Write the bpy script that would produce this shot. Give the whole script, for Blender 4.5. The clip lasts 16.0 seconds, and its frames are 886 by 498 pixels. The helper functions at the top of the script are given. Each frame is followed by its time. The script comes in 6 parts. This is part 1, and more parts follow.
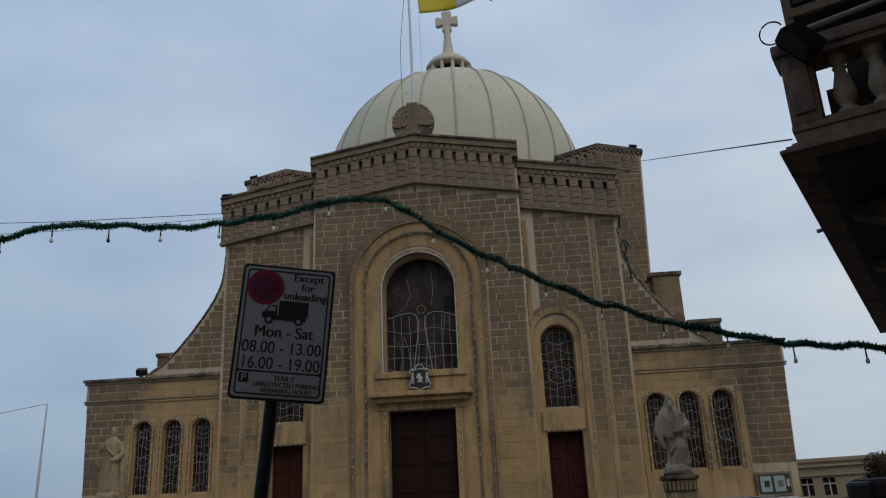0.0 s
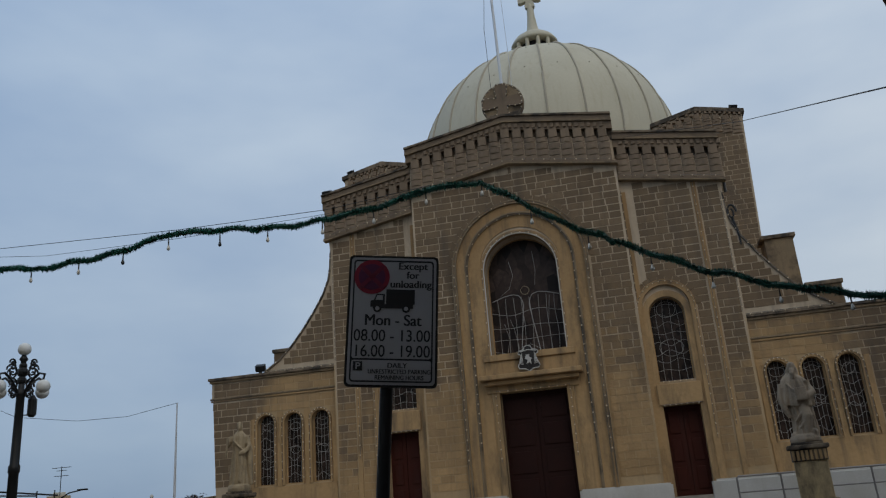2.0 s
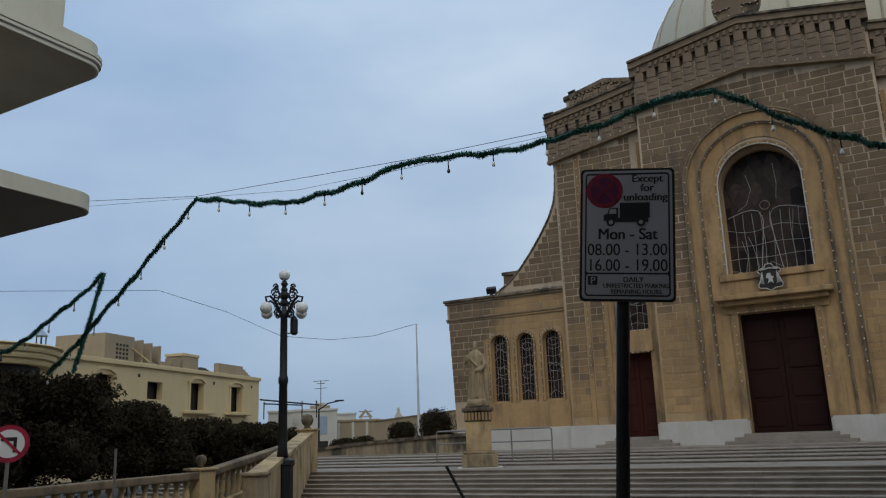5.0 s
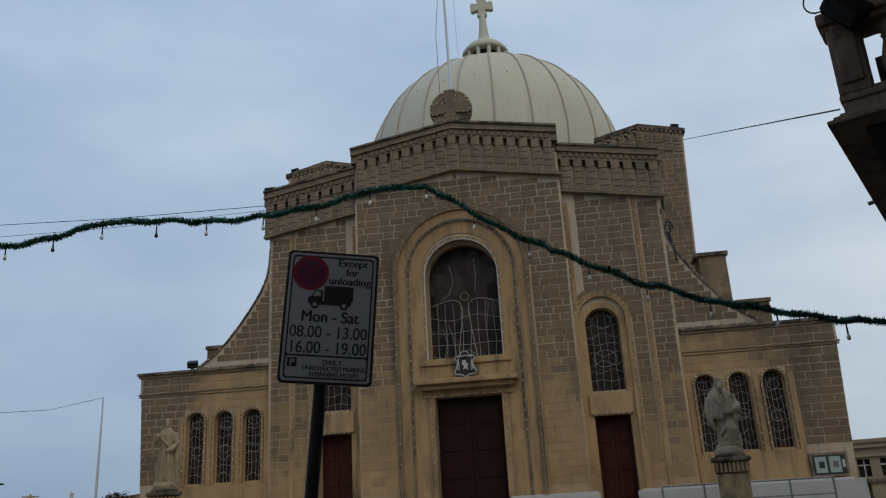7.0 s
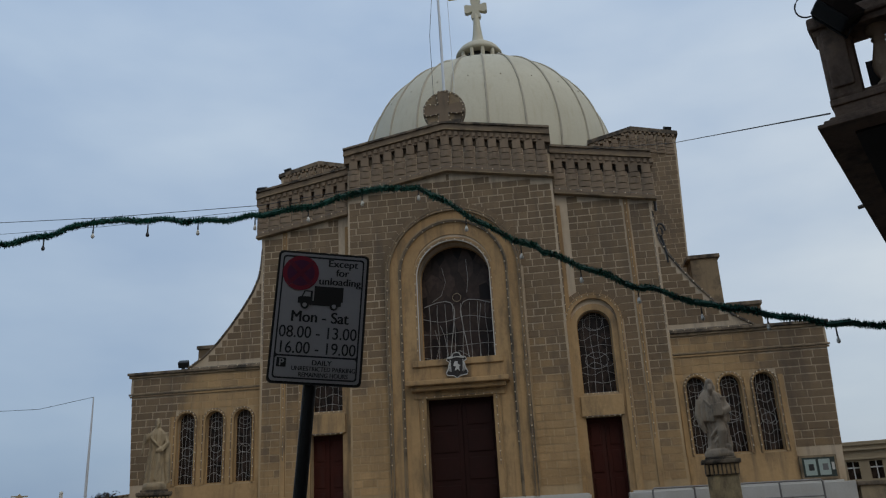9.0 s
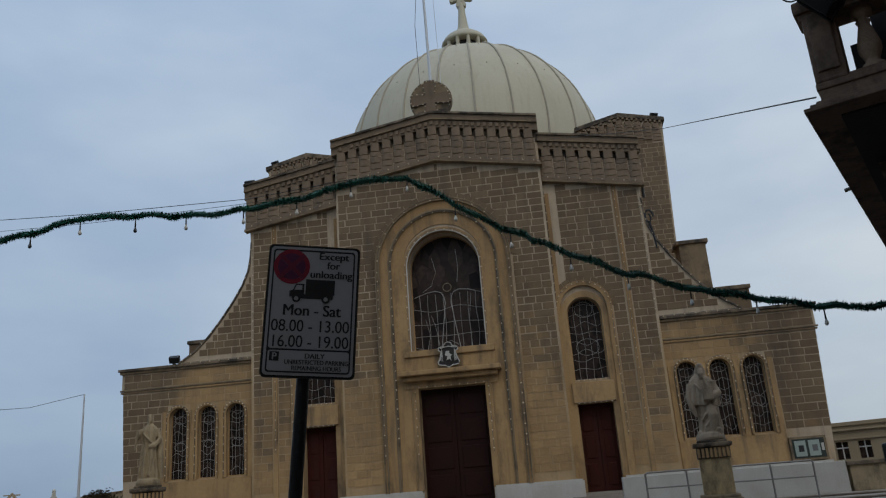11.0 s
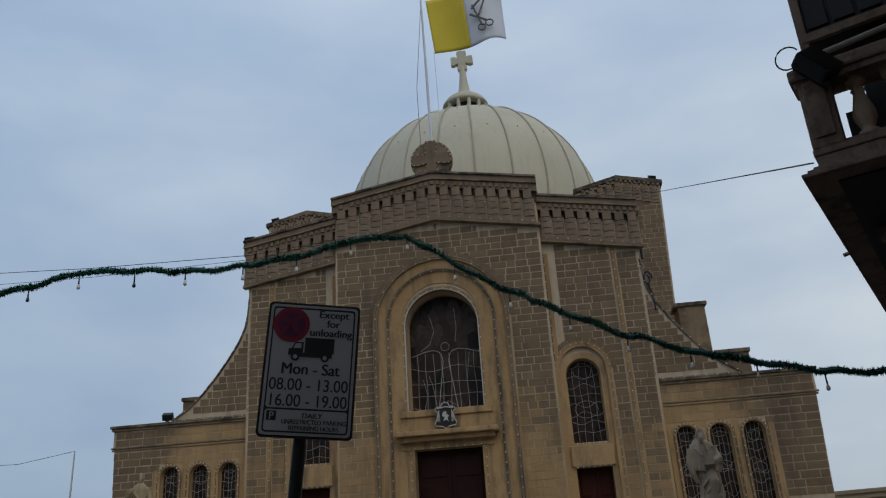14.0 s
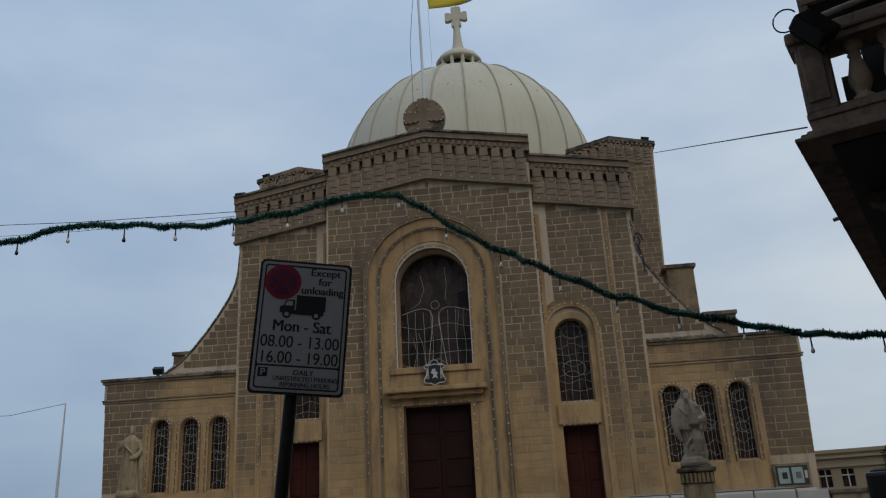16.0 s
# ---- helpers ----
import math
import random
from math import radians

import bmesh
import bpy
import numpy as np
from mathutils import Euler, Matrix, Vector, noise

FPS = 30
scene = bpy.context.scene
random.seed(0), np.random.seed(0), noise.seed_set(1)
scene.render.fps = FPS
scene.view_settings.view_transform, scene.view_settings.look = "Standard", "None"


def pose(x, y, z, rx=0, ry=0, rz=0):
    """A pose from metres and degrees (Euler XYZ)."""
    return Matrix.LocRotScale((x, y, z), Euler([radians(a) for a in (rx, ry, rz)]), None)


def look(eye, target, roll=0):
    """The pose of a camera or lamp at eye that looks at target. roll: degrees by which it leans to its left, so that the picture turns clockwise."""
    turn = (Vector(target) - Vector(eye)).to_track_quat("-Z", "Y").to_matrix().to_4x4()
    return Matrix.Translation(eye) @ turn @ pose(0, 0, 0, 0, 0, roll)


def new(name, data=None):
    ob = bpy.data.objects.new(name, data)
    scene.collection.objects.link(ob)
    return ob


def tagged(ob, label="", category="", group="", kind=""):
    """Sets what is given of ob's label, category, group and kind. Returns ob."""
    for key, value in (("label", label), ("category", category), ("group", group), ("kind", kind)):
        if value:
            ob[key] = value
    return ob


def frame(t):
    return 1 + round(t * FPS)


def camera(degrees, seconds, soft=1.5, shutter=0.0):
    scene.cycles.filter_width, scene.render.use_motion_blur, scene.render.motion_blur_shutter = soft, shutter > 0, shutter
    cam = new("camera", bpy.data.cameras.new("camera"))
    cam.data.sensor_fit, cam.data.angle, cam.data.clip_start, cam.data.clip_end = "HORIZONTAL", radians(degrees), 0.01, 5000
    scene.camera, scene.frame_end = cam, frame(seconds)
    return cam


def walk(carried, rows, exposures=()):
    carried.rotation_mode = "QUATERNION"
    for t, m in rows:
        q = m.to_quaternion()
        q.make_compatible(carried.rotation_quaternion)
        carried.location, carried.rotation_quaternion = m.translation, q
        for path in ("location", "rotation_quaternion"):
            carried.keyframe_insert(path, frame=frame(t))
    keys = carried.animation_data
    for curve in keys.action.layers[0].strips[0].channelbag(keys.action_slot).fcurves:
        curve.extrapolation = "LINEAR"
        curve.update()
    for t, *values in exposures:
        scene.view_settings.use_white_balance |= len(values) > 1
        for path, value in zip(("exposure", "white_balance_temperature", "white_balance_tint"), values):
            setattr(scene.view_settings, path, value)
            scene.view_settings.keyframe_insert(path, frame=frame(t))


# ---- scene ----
cam = camera(58.46, 16.0, soft=1.2)
PATH = (
    (0, -0.002, -0.001, 1.628, 108.74, 2.42, 5.80),
    (0.5, -0.000, -0.000, 1.631, 108.70, 2.56, 7.12),
    (1, 0.006, 0.002, 1.632, 109.34, 3.00, 7.65),
    (1.5, 0.003, 0.001, 1.632, 109.43, 3.92, 9.56),
    (2, -0.011, -0.003, 1.618, 108.01, 4.25, 13.99),
    (2.5, -0.032, -0.010, 1.597, 105.89, 3.32, 20.53),
    (3, -0.049, -0.015, 1.586, 104.50, 2.92, 27.61),
    (3.2, -0.052, -0.016, 1.585, 104.43, 2.71, 29.60),
    (4.25, -0.052, -0.016, 1.585, 103.30, 2.10, 33.30),
    (5.3, -0.047, -0.014, 1.580, 103.64, 1.69, 27.36),
    (5.5, -0.042, -0.013, 1.584, 103.94, 1.41, 25.21),
    (6, -0.033, -0.010, 1.586, 105.56, 1.46, 20.10),
    (6.5, -0.023, -0.007, 1.592, 107.20, 2.10, 14.79),
    (7, -0.006, -0.002, 1.595, 108.02, 3.06, 9.19),
    (7.5, 0.015, 0.005, 1.597, 107.96, 3.50, 6.65),
    (8, 0.024, 0.007, 1.597, 107.91, 3.40, 5.69),
    (8.5, 0.013, 0.004, 1.594, 108.14, 2.65, 8.29),
    (11, -0.002, -0.001, 1.599, 107.31, 4.15, 8.17),
    (11.5, -0.003, -0.001, 1.600, 108.14, 4.35, 7.34),
    (12, -0.004, -0.001, 1.599, 108.25, 4.22, 7.40),
    (12.5, -0.000, -0.000, 1.600, 108.53, 4.65, 7.85),
    (13, 0.000, 0.000, 1.601, 110.28, 4.28, 7.79),
    (13.5, -0.004, -0.001, 1.603, 111.15, 3.93, 7.91),
    (14, -0.014, -0.004, 1.604, 111.54, 3.46, 7.82),
    (14.5, -0.025, -0.008, 1.609, 110.77, 3.21, 7.81),
    (15, -0.031, -0.009, 1.614, 110.18, 2.92, 7.81),
    (15.5, -0.026, -0.008, 1.612, 109.36, 3.27, 6.92),
    (16, -0.020, -0.006, 1.611, 108.49, 2.92, 6.92),
)
walk(cam, [(t, pose(x, y, z, a, b, c)) for t, x, y, z, a, b, c in PATH], exposures=((0, -0.05), (2, -0.09), (2.6, -0.1), (3.2, 0.0), (5.4, 0.18), (7, 0.0), (8.5, -0.02), (12.5, -0.07), (14, -0.08), (15, -0.13), (16, -0.06)))

# ---- light ----
SUN_UP, SUN_TURN = radians(52), radians(150)
world = bpy.data.worlds.new("overcast_sky")
scene.world = world
world.use_nodes = True
wn, wl = world.node_tree.nodes, world.node_tree.links
wn.clear()
w_out = wn.new("ShaderNodeOutputWorld")
w_bg = wn.new("ShaderNodeBackground")
w_sky = wn.new("ShaderNodeTexSky")
w_sky.sky_type = "NISHITA"
w_sky.sun_disc = False
w_sky.sun_elevation, w_sky.sun_rotation = SUN_UP, SUN_TURN
w_gain = wn.new("ShaderNodeMixRGB")
w_gain.blend_type = "MULTIPLY"
w_gain.inputs[0].default_value = 1.0
w_gain.inputs[2].default_value = (0.10, 0.10, 0.10, 1)
w_co = wn.new("ShaderNodeTexCoord")
w_map = wn.new("ShaderNodeMapping")
w_map.inputs["Scale"].default_value = (1.0, 1.0, 2.6)
w_noise = wn.new("ShaderNodeTexNoise")
w_noise.inputs["Scale"].default_value = 1.7
w_noise.inputs["Detail"].default_value = 5.0
w_noise.inputs["Roughness"].default_value = 0.5
w_ramp = wn.new("ShaderNodeValToRGB")
w_ramp.color_ramp.elements[0].position, w_ramp.color_ramp.elements[0].color = 0.32, (0.31, 0.42, 0.60, 1)
w_ramp.color_ramp.elements[1].position, w_ramp.color_ramp.elements[1].color = 0.72, (0.56, 0.65, 0.76, 1)
w_mix = wn.new("ShaderNodeMixRGB")
w_mix.inputs[0].default_value = 0.88
wl.new(w_co.outputs["Generated"], w_map.inputs[0])
wl.new(w_map.outputs[0], w_noise.inputs["Vector"])
wl.new(w_noise.outputs["Fac"], w_ramp.inputs[0])
wl.new(w_sky.outputs[0], w_gain.inputs[1])
wl.new(w_gain.outputs[0], w_mix.inputs[1])
wl.new(w_ramp.outputs[0], w_mix.inputs[2])
w_sep = wn.new("ShaderNodeSeparateXYZ")
wl.new(w_co.outputs["Generated"], w_sep.inputs[0])
w_side = wn.new("ShaderNodeMapRange")
w_side.inputs["From Min"].default_value, w_side.inputs["From Max"].default_value = -0.75, 0.45
wl.new(w_sep.outputs[0], w_side.inputs[0])
w_tint = wn.new("ShaderNodeMixRGB")
w_tint.inputs[1].default_value, w_tint.inputs[2].default_value = (0.755, 0.825, 0.885, 1), (1.20, 1.13, 1.03, 1)
wl.new(w_side.outputs[0], w_tint.inputs[0])
w_both = wn.new("ShaderNodeMixRGB")
w_both.blend_type = "MULTIPLY"
w_both.inputs[0].default_value = 1.0
wl.new(w_mix.outputs[0], w_both.inputs[1])
wl.new(w_tint.outputs[0], w_both.inputs[2])
w_up = wn.new("ShaderNodeMapRange")
w_up.inputs["From Min"].default_value, w_up.inputs["From Max"].default_value = 0.05, 0.75
w_up.inputs["To Min"].default_value, w_up.inputs["To Max"].default_value = 0.90, 1.28
wl.new(w_sep.outputs[2], w_up.inputs[0])
w_lift = wn.new("ShaderNodeMixRGB")
w_lift.blend_type = "MULTIPLY"
w_lift.inputs[0].default_value = 1.0
wl.new(w_both.outputs[0], w_lift.inputs[1])
wl.new(w_up.outputs[0], w_lift.inputs[2])
wl.new(w_lift.outputs[0], w_bg.inputs[0])
w_bg.inputs[1].default_value = 1.0
wl.new(w_bg.outputs[0], w_out.inputs[0])

sun = new("sun", bpy.data.lights.new("sun", "SUN"))
sun.data.energy, sun.data.angle, sun.data.color = 0.5, radians(40), (1.0, 0.88, 0.68)
sun.matrix_world = look((30, -35, 60), (0, 20, 5))


# ---- materials ----
def shader(name, rough=0.8, metal=0.0):
    m = bpy.data.materials.new(name)
    m.use_nodes = True
    b = m.node_tree.nodes["Principled BSDF"]
    b.inputs["Roughness"].default_value, b.inputs["Metallic"].default_value = rough, metal
    return m, m.node_tree.nodes, m.node_tree.links, b


def grained(name, a, b, rough=0.8, scale=3.0, fine=40.0, bump=0.25, metal=0.0, streak=0.0, pieces=0.0, dark=(0.05, 0.045, 0.04)):
    """Two-scale colour variation from a to b, fine bump, downward streaks of dirt, and a change from piece to piece."""
    m, n, l, bs = shader(name, rough, metal)
    co = n.new("ShaderNodeTexCoord")
    geo = n.new("ShaderNodeNewGeometry")
    big = n.new("ShaderNodeTexNoise")
    big.inputs["Scale"].default_value, big.inputs["Detail"].default_value = scale, 6.0
    small = n.new("ShaderNodeTexNoise")
    small.inputs["Scale"].default_value, small.inputs["Detail"].default_value = fine, 4.0
    l.new(geo.outputs["Position"], big.inputs["Vector"])
    l.new(geo.outputs["Position"], small.inputs["Vector"])
    mix = n.new("ShaderNodeMixRGB")
    mix.inputs[1].default_value, mix.inputs[2].default_value = (*a, 1), (*b, 1)
    add = n.new("ShaderNodeMath")
    add.operation = "MULTIPLY_ADD"
    add.inputs[1].default_value = 0.7
    l.new(small.outputs["Fac"], add.inputs[0])
    sub = n.new("ShaderNodeMath")
    sub.operation = "MULTIPLY_ADD"
    sub.inputs[1].default_value, sub.inputs[2].default_value = 1.5, -0.60
    l.new(big.outputs["Fac"], sub.inputs[0])
    l.new(sub.outputs[0], add.inputs[2])
    l.new(add.outputs[0], mix.inputs[0])
    colour = mix.outputs[0]
    if streak:
        mp = n.new("ShaderNodeMapping")
        mp.inputs["Scale"].default_value = (2.2, 2.2, 0.22)
        st = n.new("ShaderNodeTexNoise")
        st.inputs["Scale"].default_value, st.inputs["Detail"].default_value = 1.6, 7.0
        rp = n.new("ShaderNodeValToRGB")
        rp.color_ramp.elements[0].position, rp.color_ramp.elements[1].position = 0.52, 0.78
        l.new(geo.outputs["Position"], mp.inputs[0])
        l.new(mp.outputs[0], st.inputs["Vector"])
        l.new(st.outputs["Fac"], rp.inputs[0])
        amt = n.new("ShaderNodeMath")
        amt.operation = "MULTIPLY"
        amt.inputs[1].default_value = streak
        l.new(rp.outputs[0], amt.inputs[0])
        m2 = n.new("ShaderNodeMixRGB")
        m2.inputs[2].default_value = (*dark, 1)
        l.new(amt.outputs[0], m2.inputs[0])
        l.new(colour, m2.inputs[1])
        colour = m2.outputs[0]
    if pieces:
        info = n.new("ShaderNodeObjectInfo")
        ra = n.new("ShaderNodeMath")
        ra.operation = "ADD"
        l.new(info.outputs["Random"], ra.inputs[0])
        l.new(geo.outputs["Random Per Island"], ra.inputs[1])
        fr = n.new("ShaderNodeMath")
        fr.operation = "FRACT"
        l.new(ra.outputs[0], fr.inputs[0])
        mr = n.new("ShaderNodeMapRange")
        mr.inputs["To Min"].default_value, mr.inputs["To Max"].default_value = 1.0 - pieces, 1.0 + pieces
        l.new(fr.outputs[0], mr.inputs[0])
        hs = n.new("ShaderNodeHueSaturation")
        l.new(mr.outputs[0], hs.inputs["Value"])
        l.new(colour, hs.inputs["Color"])
        colour = hs.outputs[0]
    l.new(colour, bs.inputs["Base Color"])
    if bump:
        bp = n.new("ShaderNodeBump")
        bp.inputs["Strength"].default_value, bp.inputs["Distance"].default_value = bump, 0.02
        l.new(small.outputs["Fac"], bp.inputs["Height"])
        l.new(bp.outputs[0], bs.inputs["Normal"])
    return m


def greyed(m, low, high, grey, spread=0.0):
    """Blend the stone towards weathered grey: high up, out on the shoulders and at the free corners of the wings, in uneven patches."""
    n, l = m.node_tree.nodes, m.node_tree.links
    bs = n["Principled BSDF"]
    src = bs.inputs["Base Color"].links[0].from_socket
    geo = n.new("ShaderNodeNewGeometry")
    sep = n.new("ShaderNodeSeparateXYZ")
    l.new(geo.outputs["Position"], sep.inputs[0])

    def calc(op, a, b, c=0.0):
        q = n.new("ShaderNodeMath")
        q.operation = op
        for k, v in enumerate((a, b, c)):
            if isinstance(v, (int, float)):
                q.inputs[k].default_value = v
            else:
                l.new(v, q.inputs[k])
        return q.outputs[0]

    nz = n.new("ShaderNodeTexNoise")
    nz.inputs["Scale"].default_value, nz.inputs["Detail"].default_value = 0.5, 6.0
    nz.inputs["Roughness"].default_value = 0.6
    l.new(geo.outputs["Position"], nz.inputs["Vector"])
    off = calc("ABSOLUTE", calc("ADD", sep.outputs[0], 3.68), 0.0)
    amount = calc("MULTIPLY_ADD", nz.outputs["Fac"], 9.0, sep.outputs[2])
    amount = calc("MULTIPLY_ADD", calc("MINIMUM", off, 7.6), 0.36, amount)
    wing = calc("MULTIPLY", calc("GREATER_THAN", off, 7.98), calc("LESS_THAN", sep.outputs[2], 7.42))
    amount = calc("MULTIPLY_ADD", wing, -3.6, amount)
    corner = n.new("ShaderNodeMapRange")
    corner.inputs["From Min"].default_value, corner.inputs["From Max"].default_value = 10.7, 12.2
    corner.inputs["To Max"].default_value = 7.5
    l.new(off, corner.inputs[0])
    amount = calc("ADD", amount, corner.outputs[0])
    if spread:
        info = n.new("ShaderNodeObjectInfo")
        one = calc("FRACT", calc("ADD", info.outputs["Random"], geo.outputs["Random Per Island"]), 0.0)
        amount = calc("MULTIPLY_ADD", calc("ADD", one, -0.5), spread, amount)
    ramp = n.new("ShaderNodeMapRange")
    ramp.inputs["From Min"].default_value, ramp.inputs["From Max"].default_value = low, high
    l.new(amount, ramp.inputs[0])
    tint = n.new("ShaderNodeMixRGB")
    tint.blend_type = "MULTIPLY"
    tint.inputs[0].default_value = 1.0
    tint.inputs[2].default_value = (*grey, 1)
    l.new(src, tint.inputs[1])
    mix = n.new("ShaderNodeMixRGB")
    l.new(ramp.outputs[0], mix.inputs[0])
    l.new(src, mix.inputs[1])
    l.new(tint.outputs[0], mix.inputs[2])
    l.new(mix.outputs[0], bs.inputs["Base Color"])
    return m


def crusted(m, amount=0.7, scale=1.3, dark=(0.030, 0.026, 0.022), low=0.50, high=0.66, drip=0.35):
    """Black weather crust in ragged, slightly hanging patches over a stone."""
    n, l = m.node_tree.nodes, m.node_tree.links
    bs = n["Principled BSDF"]
    src = bs.inputs["Base Color"].links[0].from_socket
    geo = n.new("ShaderNodeNewGeometry")
    mp = n.new("ShaderNodeMapping")
    mp.inputs["Scale"].default_value = (1.0, 1.0, drip)
    mp.inputs["Location"].default_value = (3.1, 7.7, 1.9)
    nz = n.new("ShaderNodeTexNoise")
    nz.inputs["Scale"].default_value, nz.inputs["Detail"].default_value = scale, 9.0
    nz.inputs["Roughness"].default_value = 0.68
    l.new(geo.outputs["Position"], mp.inputs[0])
    l.new(mp.outputs[0], nz.inputs["Vector"])
    ramp = n.new("ShaderNodeMapRange")
    ramp.inputs["From Min"].default_value, ramp.inputs["From Max"].default_value = low, high
    ramp.inputs["To Max"].default_value = amount
    l.new(nz.outputs["Fac"], ramp.inputs[0])
    mix = n.new("ShaderNodeMixRGB")
    mix.inputs[2].default_value = (*dark, 1)
    l.new(ramp.outputs[0], mix.inputs[0])
    l.new(src, mix.inputs[1])
    l.new(mix.outputs[0], bs.inputs["Base Color"])
    return m


def stained_glass(name, dark, pale, cell):
    """Old leaded glass: dull panes of slightly different depth."""
    m, n, l, bs = shader(name, 0.42)
    geo = n.new("ShaderNodeNewGeometry")
    mp = n.new("ShaderNodeMapping")
    mp.inputs["Scale"].default_value = (1.0 / cell, 0.0, 0.55 / cell)
    vo = n.new("ShaderNodeTexVoronoi")
    vo.inputs["Scale"].default_value = 1.0
    l.new(geo.outputs["Position"], mp.inputs[0])
    l.new(mp.outputs[0], vo.inputs["Vector"])
    nz = n.new("ShaderNodeTexNoise")
    nz.inputs["Scale"].default_value, nz.inputs["Detail"].default_value = 5.0, 5.0
    l.new(geo.outputs["Position"], nz.inputs["Vector"])
    sep = n.new("ShaderNodeSeparateColor")
    l.new(vo.outputs["Color"], sep.inputs[0])
    mul = n.new("ShaderNodeMath")
    mul.operation = "MULTIPLY"
    l.new(sep.outputs[0], mul.inputs[0])
    l.new(nz.outputs["Fac"], mul.inputs[1])
    mix = n.new("ShaderNodeMixRGB")
    mix.inputs[1].default_value, mix.inputs[2].default_value = (*dark, 1), (*pale, 1)
    l.new(mul.outputs[0], mix.inputs[0])
    l.new(mix.outputs[0], bs.inputs["Base Color"])
    bs.inputs["Specular IOR Level"].default_value = 0.14
    return m


M = {}
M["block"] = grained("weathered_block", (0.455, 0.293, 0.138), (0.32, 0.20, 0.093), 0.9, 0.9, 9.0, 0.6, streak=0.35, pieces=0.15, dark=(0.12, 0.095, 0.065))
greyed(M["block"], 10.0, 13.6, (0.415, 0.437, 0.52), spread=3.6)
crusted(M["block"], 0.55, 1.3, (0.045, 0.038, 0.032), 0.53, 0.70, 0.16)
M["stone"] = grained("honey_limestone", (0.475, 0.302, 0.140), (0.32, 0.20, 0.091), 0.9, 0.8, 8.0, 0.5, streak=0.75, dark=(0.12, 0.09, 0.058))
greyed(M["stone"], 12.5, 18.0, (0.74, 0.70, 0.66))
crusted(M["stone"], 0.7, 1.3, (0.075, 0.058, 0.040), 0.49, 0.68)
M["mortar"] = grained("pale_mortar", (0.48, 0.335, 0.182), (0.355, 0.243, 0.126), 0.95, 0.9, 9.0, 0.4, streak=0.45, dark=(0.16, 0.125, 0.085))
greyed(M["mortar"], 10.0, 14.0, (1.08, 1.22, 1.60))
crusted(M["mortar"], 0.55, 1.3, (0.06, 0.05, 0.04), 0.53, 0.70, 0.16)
M["arms"] = grained("arms_paint", (0.52, 0.50, 0.46), (0.40, 0.38, 0.35), 0.6, 4.0, 30.0, 0.1)
# lichened copings; the same dark colour also paints the shade in the corbel slots
M["coping"] = grained("lichen_coping_slot_shade", (0.25, 0.185, 0.12), (0.13, 0.10, 0.07), 0.95, 1.8, 25.0, 0.5, streak=0.5)
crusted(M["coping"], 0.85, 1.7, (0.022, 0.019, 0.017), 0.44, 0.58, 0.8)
M["string"] = grained("stained_moulding", (0.30, 0.215, 0.125), (0.17, 0.125, 0.078), 0.95, 1.2, 20.0, 0.5, streak=0.5)
crusted(M["string"], 0.6, 1.5, (0.035, 0.03, 0.025), 0.48, 0.62, 0.8)
M["corbel"] = grained("brown_corbel_stone", (0.225, 0.160, 0.103), (0.155, 0.110, 0.072), 0.92, 0.9, 12.0, 0.5, streak=0.3, pieces=0.10)
crusted(M["corbel"], 0.4, 1.2, (0.045, 0.038, 0.03), 0.54, 0.70)
M["plinth"] = grained("limewashed_plinth", (0.58, 0.56, 0.52), (0.44, 0.41, 0.36), 0.85, 1.2, 20.0, 0.2, streak=0.2, dark=(0.3, 0.25, 0.15))
M["step"] = grained("step_stone", (0.345, 0.295, 0.245), (0.21, 0.178, 0.145), 0.85, 1.4, 30.0, 0.3, streak=0.25, pieces=0.06)
M["dome"] = grained("painted_dome", (0.56, 0.51, 0.385), (0.45, 0.405, 0.295), 0.7, 0.3, 8.0, 0.1, streak=0.3, dark=(0.36, 0.29, 0.17))
M["dome_rib"] = grained("dome_seam", (0.42, 0.37, 0.28), (0.33, 0.29, 0.22), 0.7, 2.0, 12.0, 0.1)
M["side_door"] = grained("red_brown_door", (0.056, 0.0125, 0.0075), (0.040, 0.0095, 0.006), 0.6, 2.0, 30.0, 0.15, streak=0.2)
M["door"] = grained("brown_red_door", (0.028, 0.0080, 0.0058), (0.018, 0.006, 0.0045), 0.6, 2.0, 30.0, 0.1)
M["glass"] = stained_glass("leaded_glass", (0.008, 0.005, 0.004), (0.085, 0.055, 0.042), 0.16)
M["great_glass"] = stained_glass("great_window_glass", (0.010, 0.006, 0.005), (0.10, 0.066, 0.052), 0.36)
M["lead"] = grained("pale_tracery", (0.42, 0.40, 0.38), (0.30, 0.29, 0.27), 0.6, 3.0, 30.0, 0.1)
M["white"] = grained("white_paint", (0.74, 0.74, 0.72), (0.62, 0.62, 0.60), 0.5, 2.0, 30.0, 0.1)
M["iron"] = grained("dark_iron", (0.016, 0.017, 0.018), (0.030, 0.030, 0.030), 0.45, 4.0, 40.0, 0.2, metal=0.3)
for k_, v_ in (("door", 0.15), ("side_door", 0.15), ("iron", 0.3)):
    M[k_].node_tree.nodes["Principled BSDF"].inputs["Specular IOR Level"].default_value = v_
M["globe"] = grained("opal_globe", (0.80, 0.80, 0.77), (0.70, 0.70, 0.66), 0.25, 3.0, 30.0, 0.0)
M["sign"] = grained("sign_face", (0.475, 0.465, 0.47), (0.41, 0.40, 0.405), 0.35, 3.0, 60.0, 0.03)
M["black"] = grained("black_print", (0.012, 0.012, 0.013), (0.022, 0.022, 0.022), 0.4, 6.0, 60.0, 0.03)
M["red"] = grained("sign_red", (0.34, 0.016, 0.045), (0.26, 0.013, 0.035), 0.4, 6.0, 60.0, 0.02)
